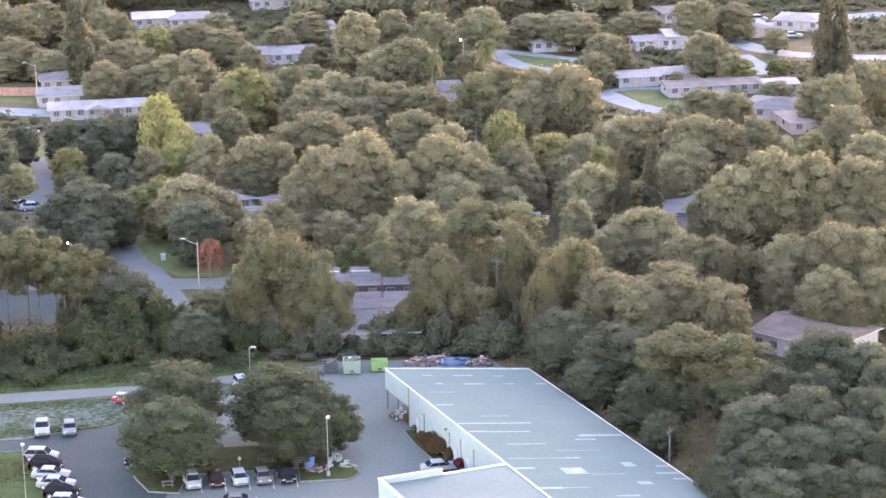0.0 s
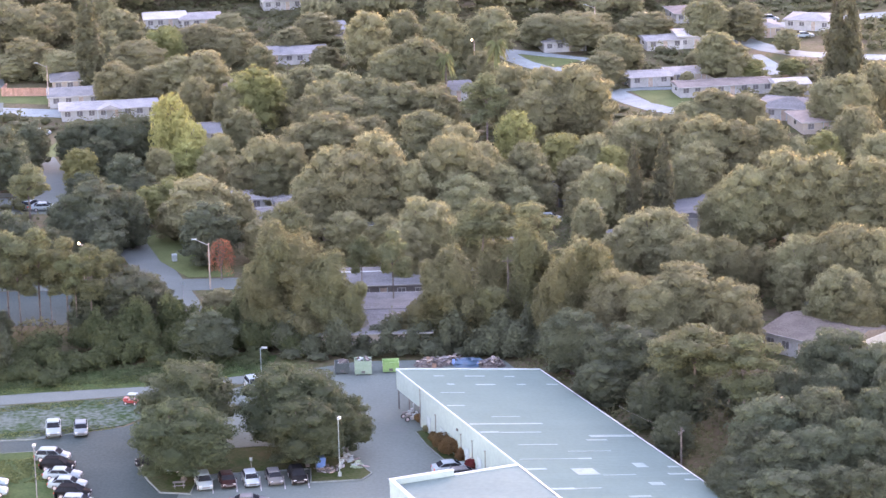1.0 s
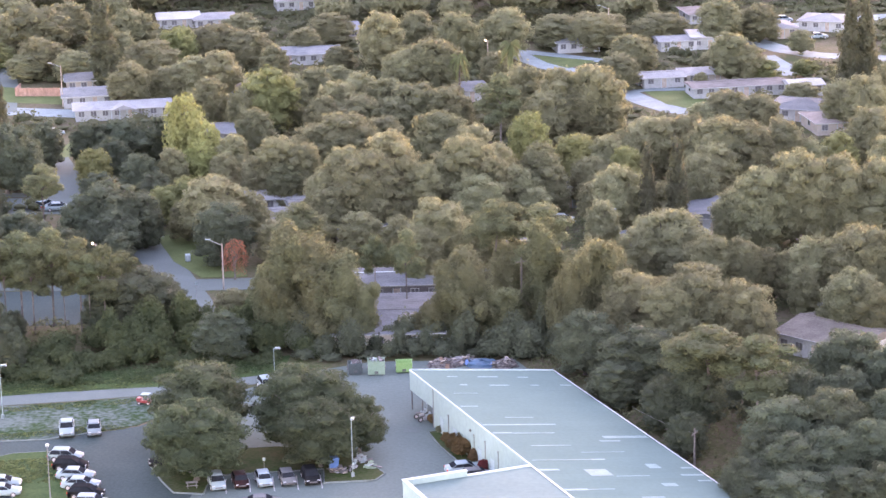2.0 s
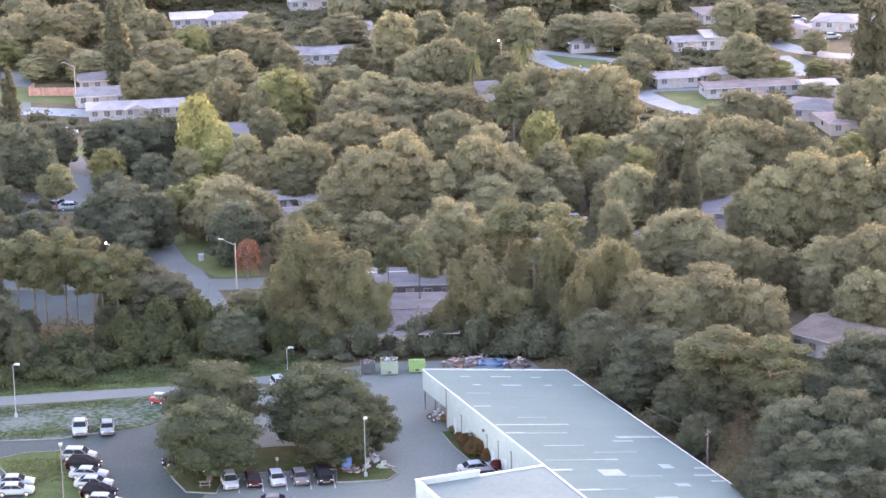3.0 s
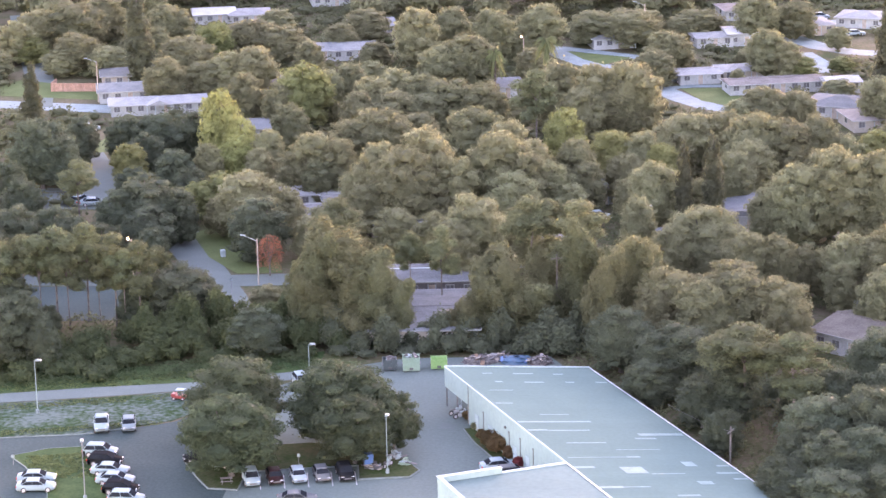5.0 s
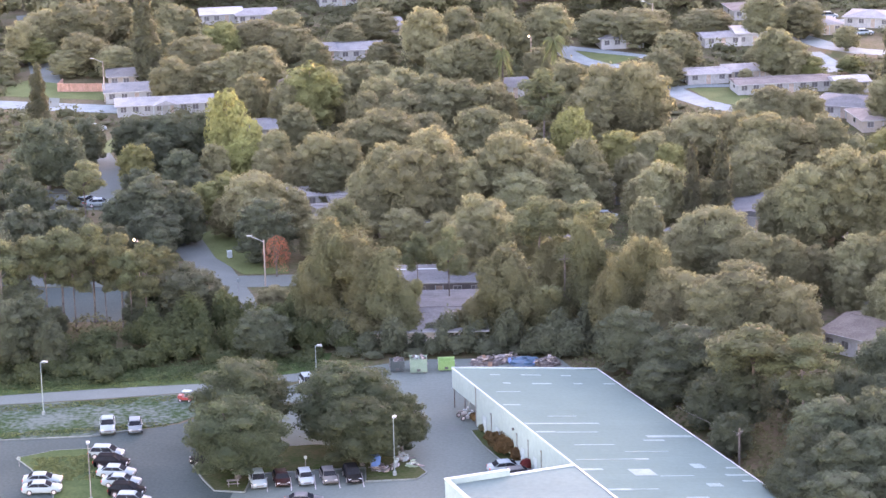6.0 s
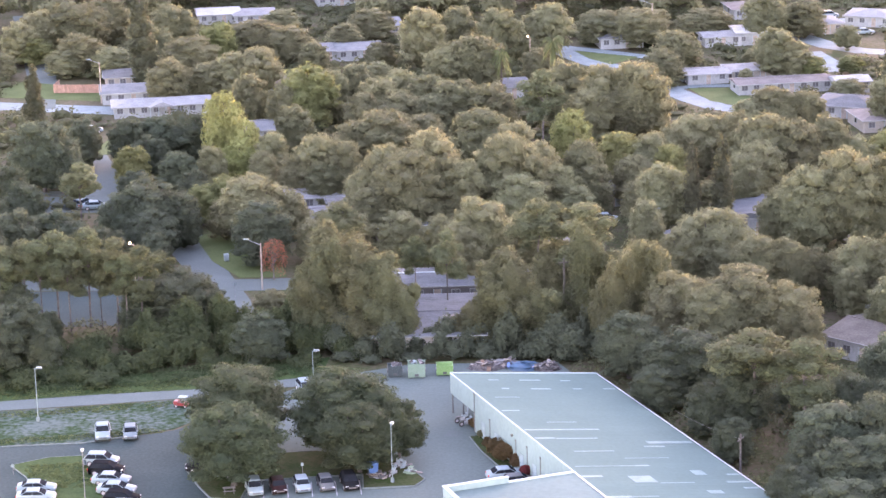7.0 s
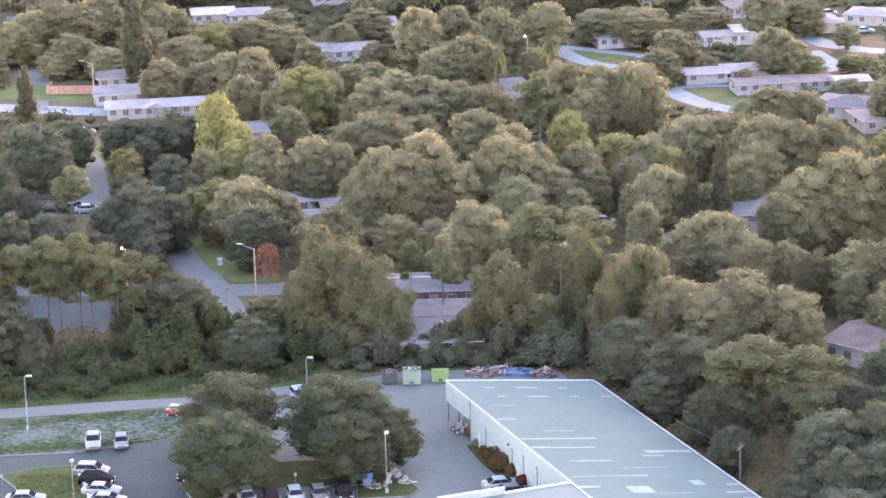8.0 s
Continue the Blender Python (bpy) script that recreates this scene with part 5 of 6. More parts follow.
def car(kind, paint, x, y, turn, z=0.03, where="parked on asphalt"):
    c = CAR[kind]
    L, W, H, hood, boot = c["L"] / 2, c["W"] / 2, c["H"], c["hood"], c["boot"]
    x1, x2, x3, x4 = c["cab"]
    root = thing("pickup_truck" if kind == "pickup" else "car", pose(x, y, z, 0, 0, turn), "%s %s %s" % (WORDS[paint], {"suv": "sport utility car", "pickup": "pickup truck", "hatch": "hatchback car", "sedan": "sedan car"}[kind], where), "truck" if kind == "pickup" else "car", "parked cars")
    zb = 0.24 if kind != "pickup" else 0.38
    sec = []
    for px, ww, lo, hi in ((-L, .80, zb + .18, boot - .16), (-L + .10, .93, zb + .06, boot - .04), (-L + .5, 1.0, zb, boot), (x4, 1.0, zb, boot + .02), (0, 1.0, zb, (boot + hood) / 2 + .02),
                           (x1, 1.0, zb, hood + .04), (L - .75, .99, zb, hood - .05), (L - .22, .94, zb + .04, hood - .16), (L, .74, zb + .14, hood - .30)):
        w = W * ww
        sec.append([(px, -w * .9, lo), (px, -w, lo + .16), (px, -w, hi - .18), (px, -w * .90, hi), (px, w * .90, hi), (px, w, hi - .18), (px, w, lo + .16), (px, w * .9, lo)])
    body = part("body", loft(bmesh.new(), sec), paint, root, smooth=True)
    bf, br = hood + .02, boot
    wb, wr = W * .91, W * .74
    bm = bmesh.new()
    loft(bm, [[(x1, -wb, bf), (x1, wb, bf), (x4, wb, br), (x4, -wb, br)],
              [(x2 + .05, -wr * 1.06, H - .09), (x2 + .05, wr * 1.06, H - .09), (x3 - .05, wr * 1.06, H - .09), (x3 - .05, -wr * 1.06, H - .09)],
              [(x2 - .12, -wr * .94, H), (x2 - .12, wr * .94, H), (x3 + .12, wr * .94, H), (x3 + .12, -wr * .94, H)]])
    bmesh.ops.bevel(bm, geom=[e for e in bm.edges if abs(e.verts[0].co.z - e.verts[1].co.z) < .12], offset=.05, segments=2, affect="EDGES")
    part("cabin", bm, paint, root)

    def glass(name, q, off):
        bm = bmesh.new()
        n = (Vector(q[1]) - Vector(q[0])).cross(Vector(q[2]) - Vector(q[0])).normalized()
        if n.dot(Vector(off)) < 0:
            n = -n
        a = [bm.verts.new(Vector(p) + n * 0.004) for p in q]
        b = [bm.verts.new(Vector(p) + n * 0.022) for p in q]
        bm.faces.new(a), bm.faces.new(b)
        for i in range(len(q)):
            bm.faces.new((a[i], a[(i + 1) % len(q)], b[(i + 1) % len(q)], b[i]))
        bmesh.ops.recalc_face_normals(bm, faces=bm.faces)
        return part(name, bm, "glass", root)

    def mid(a, b, t):
        return tuple(p + (q - p) * t for p, q in zip(a, b))
    ht = H - .09
    fl0, fr0, fl1, fr1 = (x1, wb * .94, bf), (x1, -wb * .94, bf), (x2 + .05, wr, ht), (x2 + .05, -wr, ht)
    glass("windscreen", [mid(fl0, fl1, .03), mid(fr0, fr1, .03), mid(fl0, fl1, .94) [:1] + (-mid(fl0, fl1, .94)[1],) + mid(fl0, fl1, .94)[2:], mid(fl0, fl1, .94)], (1, 0, .5))
    rl0, rl1 = (x4, wb * .92, br), (x3 - .05, wr * .98, ht)
    a, b = mid(rl0, rl1, .06), mid(rl0, rl1, .97)
    glass("rear_window", [a, (a[0], -a[1], a[2]), (b[0], -b[1], b[2]), b], (-1, 0, .5))
    for sg in (-1, 1):
        f0, f1, r0, r1 = (x1 - .12, sg * wb, bf), (x2 - .02, sg * wr * 1.06, ht), (x4 + .12, sg * wb, br), (x3 + .02, sg * wr * 1.06, ht)
        for nm, s0, s1 in (("front_side_window", .0, .49), ("rear_side_window", .515, 1.0)):
            lo0, lo1, hi0, hi1 = mid(f0, r0, s0), mid(f0, r0, s1), mid(f1, r1, s0), mid(f1, r1, s1)
            glass(nm, [mid(lo0, hi0, .03), mid(lo1, hi1, .03), mid(lo1, hi1, .97), mid(lo0, hi0, .97)], (0, sg, .2))
        part("mirror", box(x1 - .3, x1 - .12, sg * W - .06 + sg * .1, sg * W + .06 + sg * .1, bf + .0, bf + .14, .03), paint, root)
        part("headlight", box(L - .26, L - .06, sg * W * .68 - .18, sg * W * .68 + .18, hood - .36, hood - .2, .03), "headlamp", root)
        part("tail_light", box(-L - .01, -L + .14, sg * W * .74 - .12, sg * W * .74 + .12, boot - .36, boot - .1, .03), "taillamp", root)
        for wx in (L - .85, -L + .9):
            rr = .33 if kind in ("sedan", "hatch") else .38
            ty = part("wheel", rod(bmesh.new(), (wx, sg * (W - .2), rr), (wx, sg * (W + .015), rr), rr, n=14), "tyre", root)
            part("rim", rod(bmesh.new(), (wx, sg * (W + .01), rr), (wx, sg * (W + .03), rr), rr * .62, n=10), "rim", ty)
    part("grille", box(L - .06, L + .02, -W * .5, W * .5, zb + .24, zb + .42, .02), "dark", root)
    part("rear_bumper", box(-L - .05, -L + .08, -W * .78, W * .78, zb + .12, zb + .3, .03), "dark" if kind in ("suv", "pickup") else paint, root)
    if kind == "pickup":
        part("cargo_bed", box(-L + .18, x4 - .1, -W * .8, W * .8, boot - .05, boot + .012), "dark", root, "open black cargo bed")
    return root


ROW = [("suv", "car_white"), ("suv", "car_black"), ("sedan", "car_white"), ("sedan", "car_white"), ("suv", "car_black"), ("suv", "car_white"), ("sedan", "car_silver"), ("suv", "car_white")]
for i, (k, c) in enumerate(ROW):
    car(k, c, -55.1 + i * 1.15, 287.4 - i * 3.2, -4)
car("sedan", "car_white", -61.2, 278.4, 4)
car("sedan", "car_white", -60.7, 275.6, 4)
car("pickup", "car_white", -56.7, 297.5, -80, 0.06, "parked at the sandy verge")
car("hatch", "car_silver", -53.2, 297.3, -80, 0.06, "parked at the sandy verge")
for i, (k, c) in enumerate([("suv", "car_white"), ("hatch", "car_maroon"), ("hatch", "car_blue"), ("hatch", "car_grey"), ("suv", "car_black")]):
    car(k, c, -35.5 + i * 2.76, 278.0 + i * 0.40, -76)
car("hatch", "car_black", -42.6, 284.9, 190, 0.14)
car("hatch", "car_silver", -40.3, 283.0, 186, 0.14)
car("sedan", "car_grey", -29.4, 271.2, 4)
car("sedan", "car_white", -6.2, 282.0, 16, 0.03, "parked beside the white wall")
car("hatch", "car_grey", -4.7, 279.6, 16, 0.03, "parked beside the white wall")
car("suv", "car_white", -32.9, 314.2, -70, 0.05, "parked behind the trees")
for k, c, x, y, a in (("pickup", "car_black", -50.4, 345.5, 8), ("sedan", "car_silver", -54.0, 343.8, 8), ("suv", "car_white", -80.2, 412.9, 70), ("sedan", "car_white", -77.6, 411.4, 10), ("suv", "car_white", -38.6, 416.5, 10),
                      ("suv", "car_white", 17.8, 402.5, 0), ("sedan", "car_white", 10.0, 556.0, 10), ("sedan", "car_white", 57.5, 571.5, 5), ("suv", "car_white", 59.8, 575.5, 5), ("sedan", "car_silver", 62.0, 570.0, 5),
                      ("suv", "car_white", 66.0, 560.0, 8), ("sedan", "car_white", 69.0, 560.6, 8), ("suv", "car_black", 41.5, 513.2, 10), ("suv", "car_white", 27.6, 510.5, 15), ("sedan", "car_white", 44.8, 520.5, 10),
                      ("sedan", "car_white", -88.8, 470.0, 15), ("suv", "car_silver", 3.2, 398.8, 8), ("suv", "car_white", 8.0, 399.0, 8), ("sedan", "car_white", -32.5, 565.0, 20), ("suv", "car_white", 63.5, 582.0, 5), ("sedan", "car_white", 54.6, 579.5, 5)):
    car(k, c, x, y, a, 0.05, "beside a house")


# ---- lamps and poles ----
def lot_lamp(x, y, turn, h=7.0, z=0.0, pole="lamp"):
    root = thing("parking_lamp", pose(x, y, z, 0, 0, turn), "tall pale parking lot lamp on a steel pole", "lamp", "parking lamps")
    part("base", rod(bmesh.new(), (0, 0, 0), (0, 0, .5), .24, .22, 10), "concrete", root)
    part("pole", rod(bmesh.new(), (0, 0, .5), (0, 0, h), .065, .05, 10), pole, root)
    part("arm", rod(bmesh.new(), (0, 0, h - .1), (.5, 0, h), .05, .05, 8), "lamp", root)
    head = part("lamp_head", box(.15, .9, -.2, .2, h - .03, h + .13, .05), "lamp", root)
    part("lens", box(.2, .92, -.18, .18, h - .075, h - .052), "headlamp", head)
    return root


lot_lamp(-19.5, 280.7, 80, 7.1, 0.14)
lot_lamp(-66.0, 303.4, 5, 7.1, 0.06)
lot_lamp(-31.8, 313.9, 5, 5.8)
lot_lamp(-54.3, 272.2, 100, 7.1, 0.14, "polegrey")


def street_lamp(x, y, turn, h=8.0):
    root = thing("street_lamp", pose(x, y, 0, 0, 0, turn), "grey street lamp with a long curved arm", "lamp", "street lamps")
    part("pole", rod(bmesh.new(), (0, 0, 0), (0, 0, h), .13, .09, 8), "wood", root)
    part("arm", rod(bmesh.new(), (0, 0, h - .3), (2.0, 0, h + .5), .05, .04, 8), "steel", root)
    part("lamp_head", box(1.8, 2.6, -.15, .15, h + .45, h + .62, .04), "lamp", root)


def utility_pole(x, y, turn, h=9.5):
    root = thing("utility_pole", pose(x, y, 0, 0, 0, turn), "weathered wooden utility pole with a crossarm", "pole", "utility poles")
    part("pole", rod(bmesh.new(), (0, 0, 0), (0, 0, h), .15, .10, 8), "bark", root)
    part("crossarm", box(-.8, .8, -.05, .05, h - .7, h - .57), "bark", root)
    for sx in (-.7, -.3, .3, .7):
        part("insulator", rod(bmesh.new(), (sx, 0, h - .57), (sx, 0, h - .42), .045, .03, 6), "polegrey", root)


def wire(a, b, sag, r=0.02):
    cu = bpy.data.curves.new("wire", "CURVE")
    cu.dimensions, cu.bevel_depth, cu.bevel_resolution = "3D", r, 1
    sp = cu.splines.new("POLY")
    sp.points.add(12)
    for i in range(13):
        t = i / 12
        p = Vector(a).lerp(Vector(b), t) - Vector((0, 0, sag * 4 * t * (1 - t)))
        sp.points[i].co = (*p, 1)
    cu.materials.append(M["polegrey"])
    tagged(new("power_line", cu), "thin sagging overhead power line", "wire", "power lines")


# ---- yard things ----
def dumpster(x, y, turn, w, d, h, paint, label, full):
    root = thing("dumpster", pose(x, y, 0.03, 0, 0, turn), label, "dumpster", "dumpsters")
    bm = bmesh.new()
    for s in ((-w / 2, w / 2, -d / 2, -d / 2 + .06), (-w / 2, w / 2, d / 2 - .06, d / 2), (-w / 2, -w / 2 + .06, -d / 2 + .06, d / 2 - .06), (w / 2 - .06, w / 2, -d / 2 + .06, d / 2 - .06)):
        slab(bm, *s, .12, h)
    slab(bm, -w / 2, w / 2, -d / 2, d / 2, .12, .18)
    part("body", bm, paint, root)
    for sx in (-1, -.33, .33, 1):
        part("rib", box(sx * w * .48 - .04, sx * w * .48 + .04, -d / 2 - .06, -d / 2 - .002, .14, h - .05, .01), paint, root)
    for y0, y1 in ((-d / 2 - .07, -d / 2 + .02), (d / 2 - .02, d / 2 + .07)):
        part("rim", box(-w / 2 - .05, w / 2 + .05, y0, y1, h - .06, h + .05, .02), paint, root)
    for sx in (-1, 1):
        part("fork_pocket", box(sx * (w / 2 + .06) - .06, sx * (w / 2 + .06) + .06, -d * .35, d * .35, h * .45, h * .45 + .18), "dark", root)
        part("foot", box(sx * w * .35 - .1, sx * w * .35 + .1, -d / 2, d / 2, 0, .12), "dark", root)
    part("label_plate", box(-.25, .25, -d / 2 - .012, -d / 2 - .002, .25, .6), "dark", root)
    if full:
        g = np.random.RandomState(int(w * 100))
        for i in range(9):
            a = part("rubbish", box(-.4, .4, -.25, .25, 0, .12, .02), ("rubble", "white", "dark")[i % 3], root)
            a.matrix_basis = pose(g.uniform(-w * .35, w * .35), g.uniform(-d * .3, d * .3), h - .15 + g.uniform(0, .25), g.uniform(-35, 35), g.uniform(-35, 35), g.uniform(0, 180))
    return root


dumpster(-18.7, 320.5, 4, 2.3, 1.9, 1.9, "palegreen", "faded pale green dumpster heaped with rubbish", True)
dumpster(-15.0, 321.3, 4, 2.2, 1.7, 1.4, "greenbin", "bright green open steel dumpster", False)
dumpster(-21.6, 320.8, 8, 1.9, 1.6, 1.5, "darkteal", "dark open steel rubbish container", True)


def heap(name, x, y, rx, ry, h, n, mats, label, seed):
    """A heap of scrap: a mound with loose boards and lumps on it."""
    root = thing(name, pose(x, y, 0.02), label, "scrap")
    g = np.random.RandomState(seed)
    bm = bmesh.new()
    bmesh.ops.create_icosphere(bm, subdivisions=3, radius=1.0)
    for v in bm.verts:
        k = 1 + 0.35 * noise.noise(v.co * 2.3 + Vector((seed, 0, 0)))
        v.co = Vector((v.co.x * rx * k, v.co.y * ry * k, max(v.co.z, -.05) * h * k))
    part("mound", bm, mats[0], root)
    for i in range(n):
        a = g.uniform(0, 6.28)
        q = g.uniform(0, .9)
        s = g.uniform(.2, .9)
        ob = part("board", box(-s, s, -s * .35, s * .35, -.04, .05, .01), mats[i % len(mats)], root)
        ob.matrix_basis = pose(rx * q * math.cos(a), ry * q * math.sin(a), h * math.sqrt(max(0.05, 1 - q * q)) + .05, g.uniform(-25, 25), g.uniform(-25, 25), g.uniform(0, 180))
    return root


heap("scrap_heap", -9.6, 323.6, 2.4, 1.2, 0.8, 22, ("rubble", "rubble", "rust", "dark", "wood"), "heap of mixed scrap boards and rubble", 3)
heap("tarpaulin_heap", -4.6, 323.4, 2.3, 1.2, 0.95, 7, ("tarp", "tarp", "blue"), "heap covered with a blue tarpaulin", 4)
heap("scrap_heap", -1.4, 323.0, 1.9, 1.2, 0.9, 18, ("rubble", "wood", "rubble", "polegrey"), "heap of grey scrap and boards", 5)
heap("scrap_heap", -6.9, 324.6, 2.0, 1.0, 0.8, 12, ("rubble", "polegrey", "wood"), "low grey heap of rubble and boards", 9)
heap("junk_pile", -21.3, 282.6, 1.3, .8, .35, 22, ("dark", "steel", "wood", "dark"), "low pile of dark discarded junk", 6)
heap("junk_pile", -17.6, 283.9, .9, .7, .35, 16, ("palegreen", "white", "dark"), "low pile of pale discarded junk", 7)
heap("junk_pile", -18.8, 286.2, 1.0, .8, .5, 18, ("dark", "white", "steel", "dark"), "pile of dark and white discarded junk", 8)

bin_ = thing("blue_recycling_bin", pose(-22.0, 283.2, 0.14, 0, 0, 20), "tall bright blue plastic bin among junk", "bin")
part("body", loft(bmesh.new(), [[(-.45, -.4, 0), (.45, -.4, 0), (.45, .4, 0), (-.45, .4, 0)], [(-.6, -.55, 1.5), (.6, -.55, 1.5), (.6, .55, 1.5), (-.6, .55, 1.5)]]), "blue", bin_)
part("lid", box(-.64, .64, -.6, .6, 1.5, 1.62, .04), "blue", bin_)


def motorbike(x, y, turn, paint):
    root = thing("motorcycle", pose(x, y, 0.03, 0, 0, turn), "parked motorcycle with pale bodywork", "motorcycle")
    for wx in (-.7, .7):
        w = part("wheel", rod(bmesh.new(), (wx, -.06, .32), (wx, .06, .32), .32, n=14), "tyre", root)
        part("rim", rod(bmesh.new(), (wx, -.07, .32), (wx, .07, .32), .2, n=10), "rim", w)
    part("tank", box(-.1, .5, -.17, .17, .7, 1.0, .08), paint, root)
    part("seat", box(-.8, -.1, -.15, .15, .72, .84, .05), "dark", root)
    part("engine", box(-.3, .35, -.2, .2, .25, .68, .05), "steel", root)
    part("fork", rod(bmesh.new(), (.7, 0, .32), (.45, 0, 1.05), .05), "steel", root)
    part("handlebar", rod(bmesh.new(), (.42, -.35, 1.08), (.42, .35, 1.08), .025), "dark", root)
    part("fairing", box(.42, .68, -.22, .22, .85, 1.25, .07), paint, root)


motorbike(-12.0, 301.9, 20, "white")
motorbike(-11.4, 300.6, 20, "white")
motorbike(-19.6, 283.0, 60, "white")


def picnic_table(x, y, turn):
    root = thing("picnic_table", pose(x, y, 0.14, 0, 0, turn) @ Matrix.Scale(0.8, 4), "weathered pale picnic table with two benches", "table")
    for i in range(5):
        part("tabletop_board", box(-.9, .9, -.36 + i * .148, -.23 + i * .148, .72, .76), "polegrey", root)
    for sy in (-.72, .72):
        part("bench", box(-.9, .9, sy - .13, sy + .13, .42, .46), "polegrey", root)
    for sx in (-.65, .65):
        for sy in (-1, 1):
            part("leg", rod(bmesh.new(), (sx, sy * .2, .72), (sx, sy * .7, 0), .045), "polegrey", root)
        part("brace", box(sx - .03, sx + .03, -.75, .75, .36, .42), "polegrey", root)


picnic_table(-38.4, 277.6, 10)


def sign_post(x, y, h, label):
    root = thing("sign_post", pose(x, y, 0.0, 0, 0, 5), label, "sign")
    part("post", rod(bmesh.new(), (0, 0, 0.02), (0, 0, h), .03), "polegrey", root)
    part("sign_panel", box(-.17, .17, -.05, -.036, h - .42, h - .02, .004), "lamp", root)


sign_post(-30.2, 281.9, 2.2, "small white parking sign on a post")
sign_post(-65.2, 284.2, 1.4, "small white marker on a post")
sign_post(-47.4, 357.2, 2.6, "small street sign on a post")
bin2 = thing("wheeled_bin", pose(-51.3, 378.2, 0.05, 0, 0, 20), "white wheeled bin standing on the lawn", "bin")
part("body", box(-.36, .36, -.36, .36, 0, 1.0, .06), "white", bin2)
part("lid", box(-.4, .4, -.4, .4, 1.0, 1.1, .04), "white", bin2)


def shrub(x, y, r, h, material, label, seed):
    g = np.random.RandomState(seed)
    lobes = [(0, 0, h * .5, r * .8, r * .8, h * .5)] + [(g.uniform(-.6, .6) * r, g.uniform(-.6, .6) * r, h * g.uniform(.35, .65), r * .5, r * .5, h * .35) for i in range(6)]
    me = foliage("leaves", material, lobes, 1300, 0.16, seed)
    root = thing("shrub", pose(x, y, 0.02), label, "shrub", "shrubs by the wall")
    shared("leaves", me, root)
    shared("stem", stems("stem", [[(0, 0, -.05, .08), (0, 0, h * .5, .05)]]), root)


for x, y, r, h, mt in ((-7.4, 289.6, 1.5, 2.3, "redbush"), (-6.6, 287.6, 1.5, 2.4, "redbush"), (-5.0, 285.8, 1.0, 1.7, "redbush"), (-3.9, 282.3, .9, 1.5, "rubybush"), (-10.3, 299.6, .8, 1.3, "redbush"), (-9.4, 296.3, .6, .9, "oak"), (-8.6, 293.5, .7, 1.0, "redbush")):
    shrub(x, y, r, h, mt, "rounded reddish-brown shrub at the foot of the wall" if mt != "oak" else "small green shrub at the foot of the wall", int(abs(x * 31)))

# white kerb and bollards at the wall
for i in range(4):
    root = thing("bollard", pose(-11.4 + i * .9, 304.4 - i * 2.0, 0.03), "short white steel bollard", "bollard", "bollards")
    part("post", rod(bmesh.new(), (0, 0, 0), (0, 0, 1.1), .08, .08, 10), "white", root)
    part("cap", rod(bmesh.new(), (0, 0, 1.1), (0, 0, 1.16), .08, .03, 10), "white", root)

# brown board fence in the far yard
fence = thing("board_fence", pose(-103.2, 507.6, 0, 0, 0, -2), "brown wooden board fence round a yard", "fence")
bd = bpy.data.meshes.new("board")
bmx = box(0, .44, 0, .04, 0, 1.8)
bmx.to_mesh(bd)
bmx.free()
bd.materials.append(M["fence"])
for i in range(24):
    shared("board", bd, fence, pose(i * .46, 0, 0))
for i in range(12):
    shared("board", bd, fence, pose(-.05, .1 + i * .46, 0, 0, 0, 90))
for i in range(5):
    part("post", box(i * 2.7 - .05, i * 2.7 + .05, .045, .14, 0, 1.9), "fence", fence)

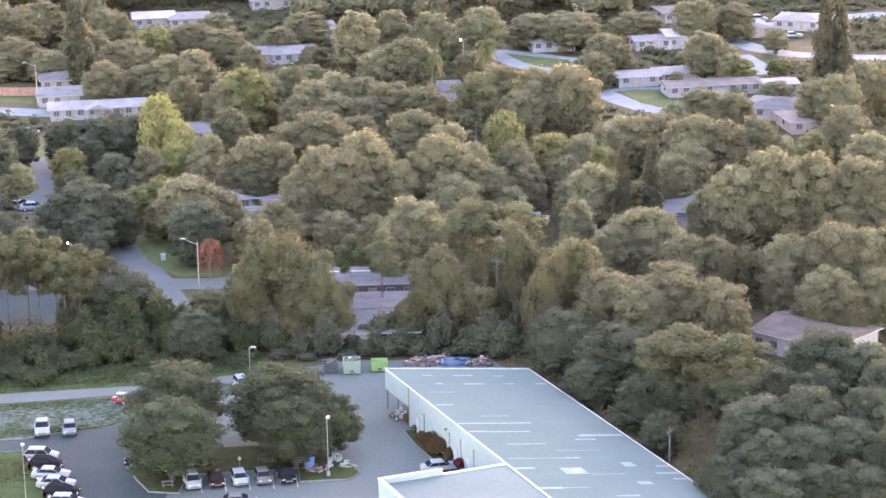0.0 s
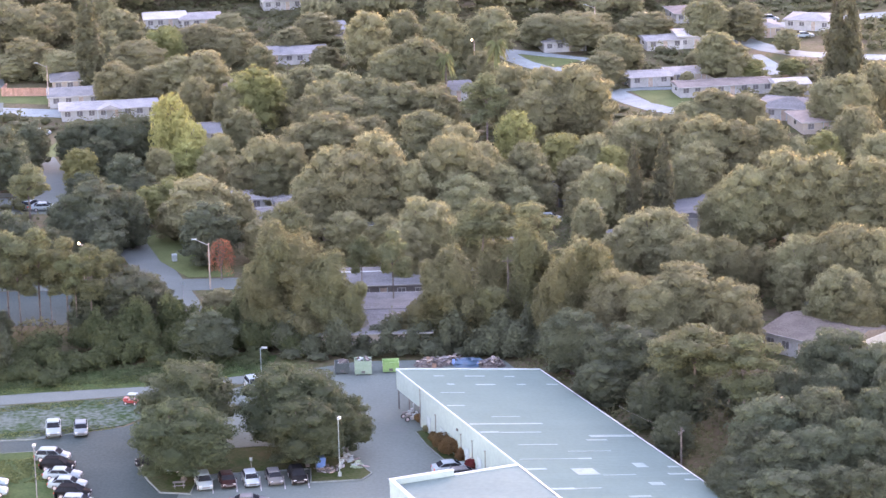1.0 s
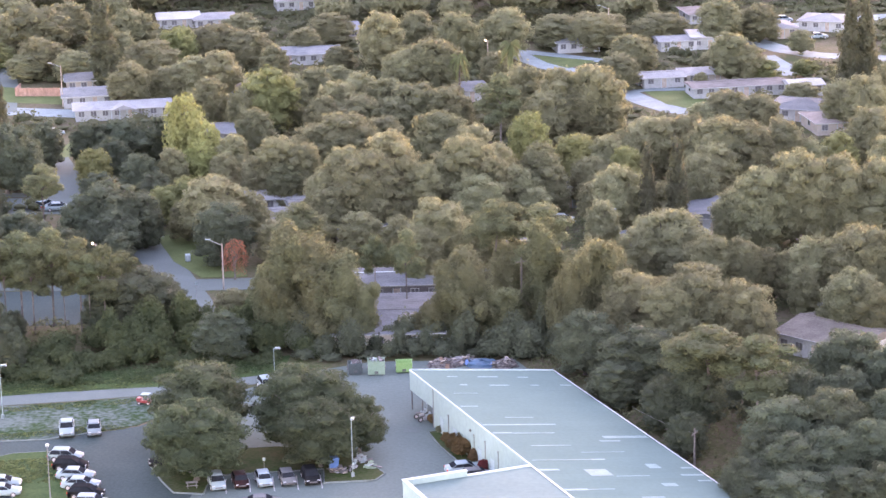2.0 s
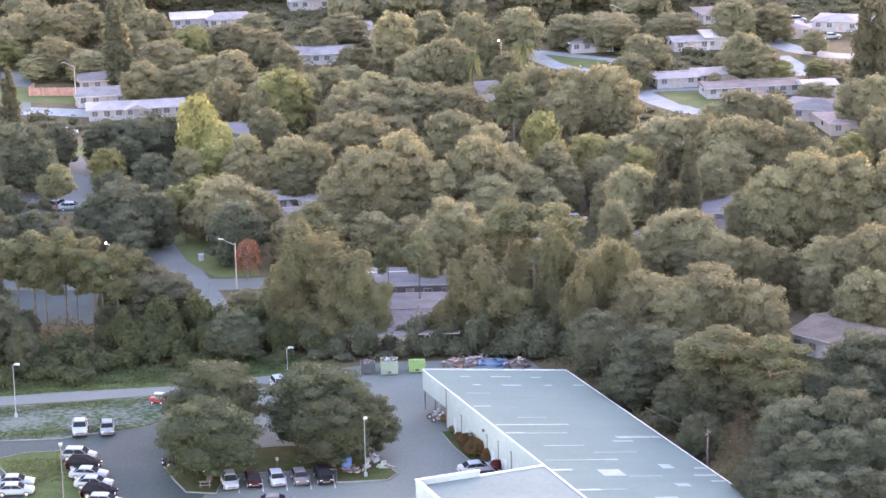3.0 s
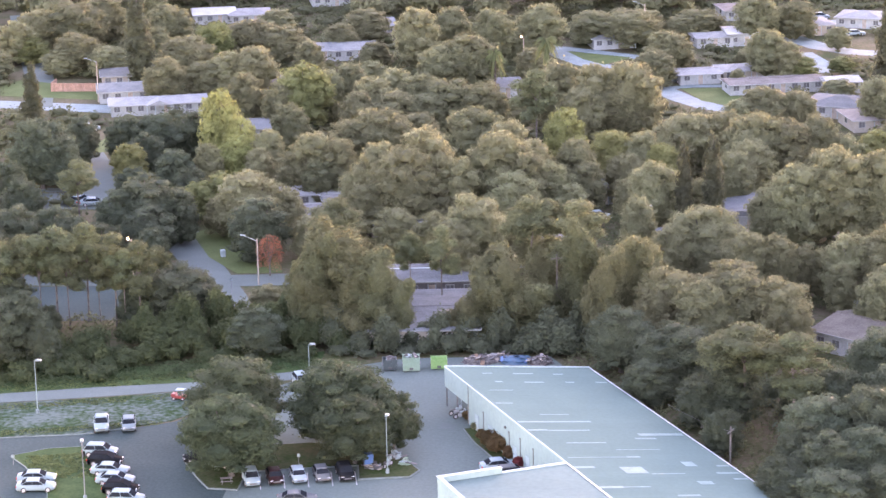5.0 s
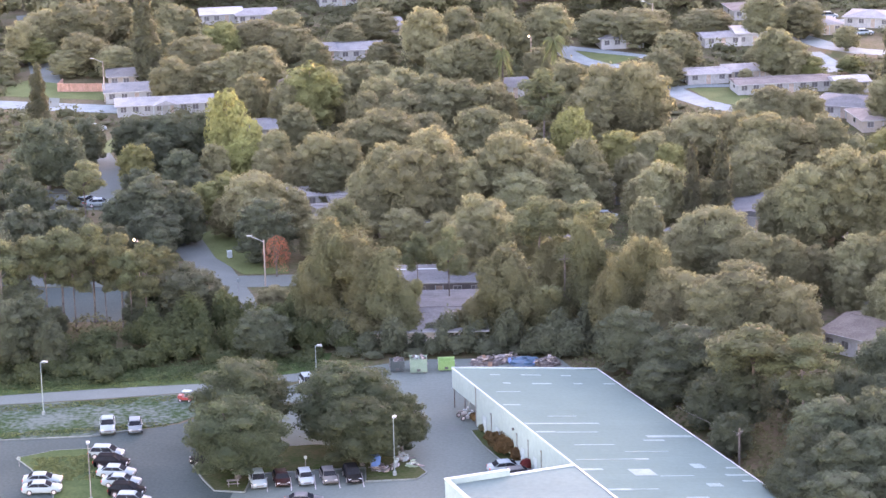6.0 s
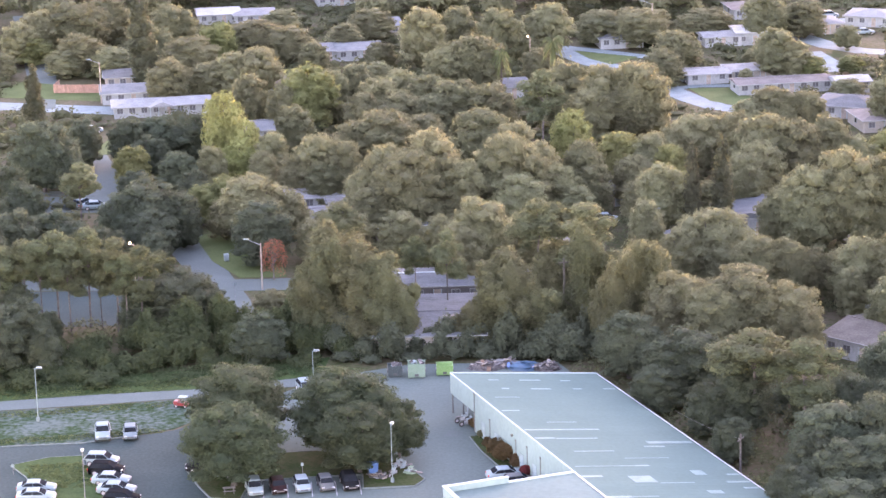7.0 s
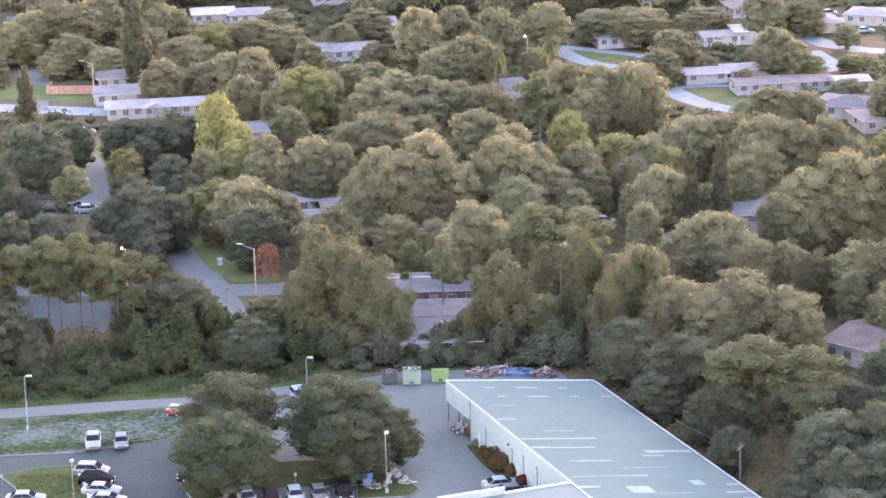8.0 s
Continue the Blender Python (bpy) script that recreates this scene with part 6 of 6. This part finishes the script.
street_lamp(-43.9, 362.1, 172, 7.2)
street_lamp(13.3, 376.2, 10, 7.6)
street_lamp(-91.5, 497.0, 180, 8.5)
street_lamp(21.5, 553.5, 180, 9)
street_lamp(-76.5, 345.0, 0, 9)
utility_pole(21.4, 283.2, 60, 4.9)
utility_pole(41.8, 353.0, 20, 10)
utility_pole(1.1, 350.6, 20, 9.5)
utility_pole(1.0, 344.0, 20, 9.5)
unit = thing("rooftop_unit", pose(-14.6, 334.8, 2.98, 0, 0, 8), "dark boxy air-conditioning unit on a low roof", "air conditioner")
part("body", box(-1.1, 1.1, -.6, .6, 0, 1.0, .05), "dark", unit)
part("grille", box(-.9, .9, -.63, -.602, .2, .8), "steel", unit)
part("fan_guard", rod(bmesh.new(), (0, 0, 1.0), (0, 0, 1.06), .45, .42, 14), "dark", unit)
wire((21.4, 283.2, 4.3), (14.5, 296.5, 3.2), .3, 0.015)

cart = thing("utility_cart", pose(-48.4, 308.6, 0.05, 0, 0, 170) @ Matrix.Scale(0.74, 4), "small red utility cart with a white roof", "cart")
part("body", loft(bmesh.new(), [[(-1.2, -.6, .35), (1.2, -.6, .35), (1.2, .6, .35), (-1.2, .6, .35)], [(-1.2, -.65, .8), (1.0, -.65, .85), (1.0, .65, .85), (-1.2, .65, .8)]]), "cartred", cart)
part("hood", box(.5, 1.35, -.6, .6, .6, 1.15, .1), "cartred", cart)
part("seat", box(-.5, .1, -.5, .5, .8, 1.2, .05), "dark", cart)
part("roof", box(-1.1, .5, -.62, .62, 1.85, 1.93, .03), "white", cart)
for sx in (-1.0, .45):
    for sy in (-.58, .58):
        part("roof_post", rod(bmesh.new(), (sx, sy, .8), (sx, sy, 1.86), .03), "dark", cart)
for sx in (-.8, .85):
    for sy in (-1, 1):
        wh = part("wheel", rod(bmesh.new(), (sx, sy * .5, .28), (sx, sy * .68, .28), .28, n=12), "tyre", cart)
        part("rim", rod(bmesh.new(), (sx, sy * .67, .28), (sx, sy * .7, .28), .15, n=8), "rim", wh)


# lamps already lit at dusk
for x, y in ((1.0, 541.5), (-62.6, 360.3), (-5.2, 521.5)):
    root = thing("lit_street_lamp", pose(x, y, 0, 0, 0, 200), "street lamp glowing at dusk on a wooden pole", "lamp", "lit lamps")
    part("pole", rod(bmesh.new(), (0, 0, 0), (0, 0, 7.8), .13, .09, 8), "wood", root)
    part("arm", rod(bmesh.new(), (0, 0, 7.6), (.6, 0, 7.95), .05, .04, 8), "steel", root)
    part("globe", rod(bmesh.new(), (.5, 0, 7.8), (.5, 0, 8.1), .13, .09, 10), "lit", root)
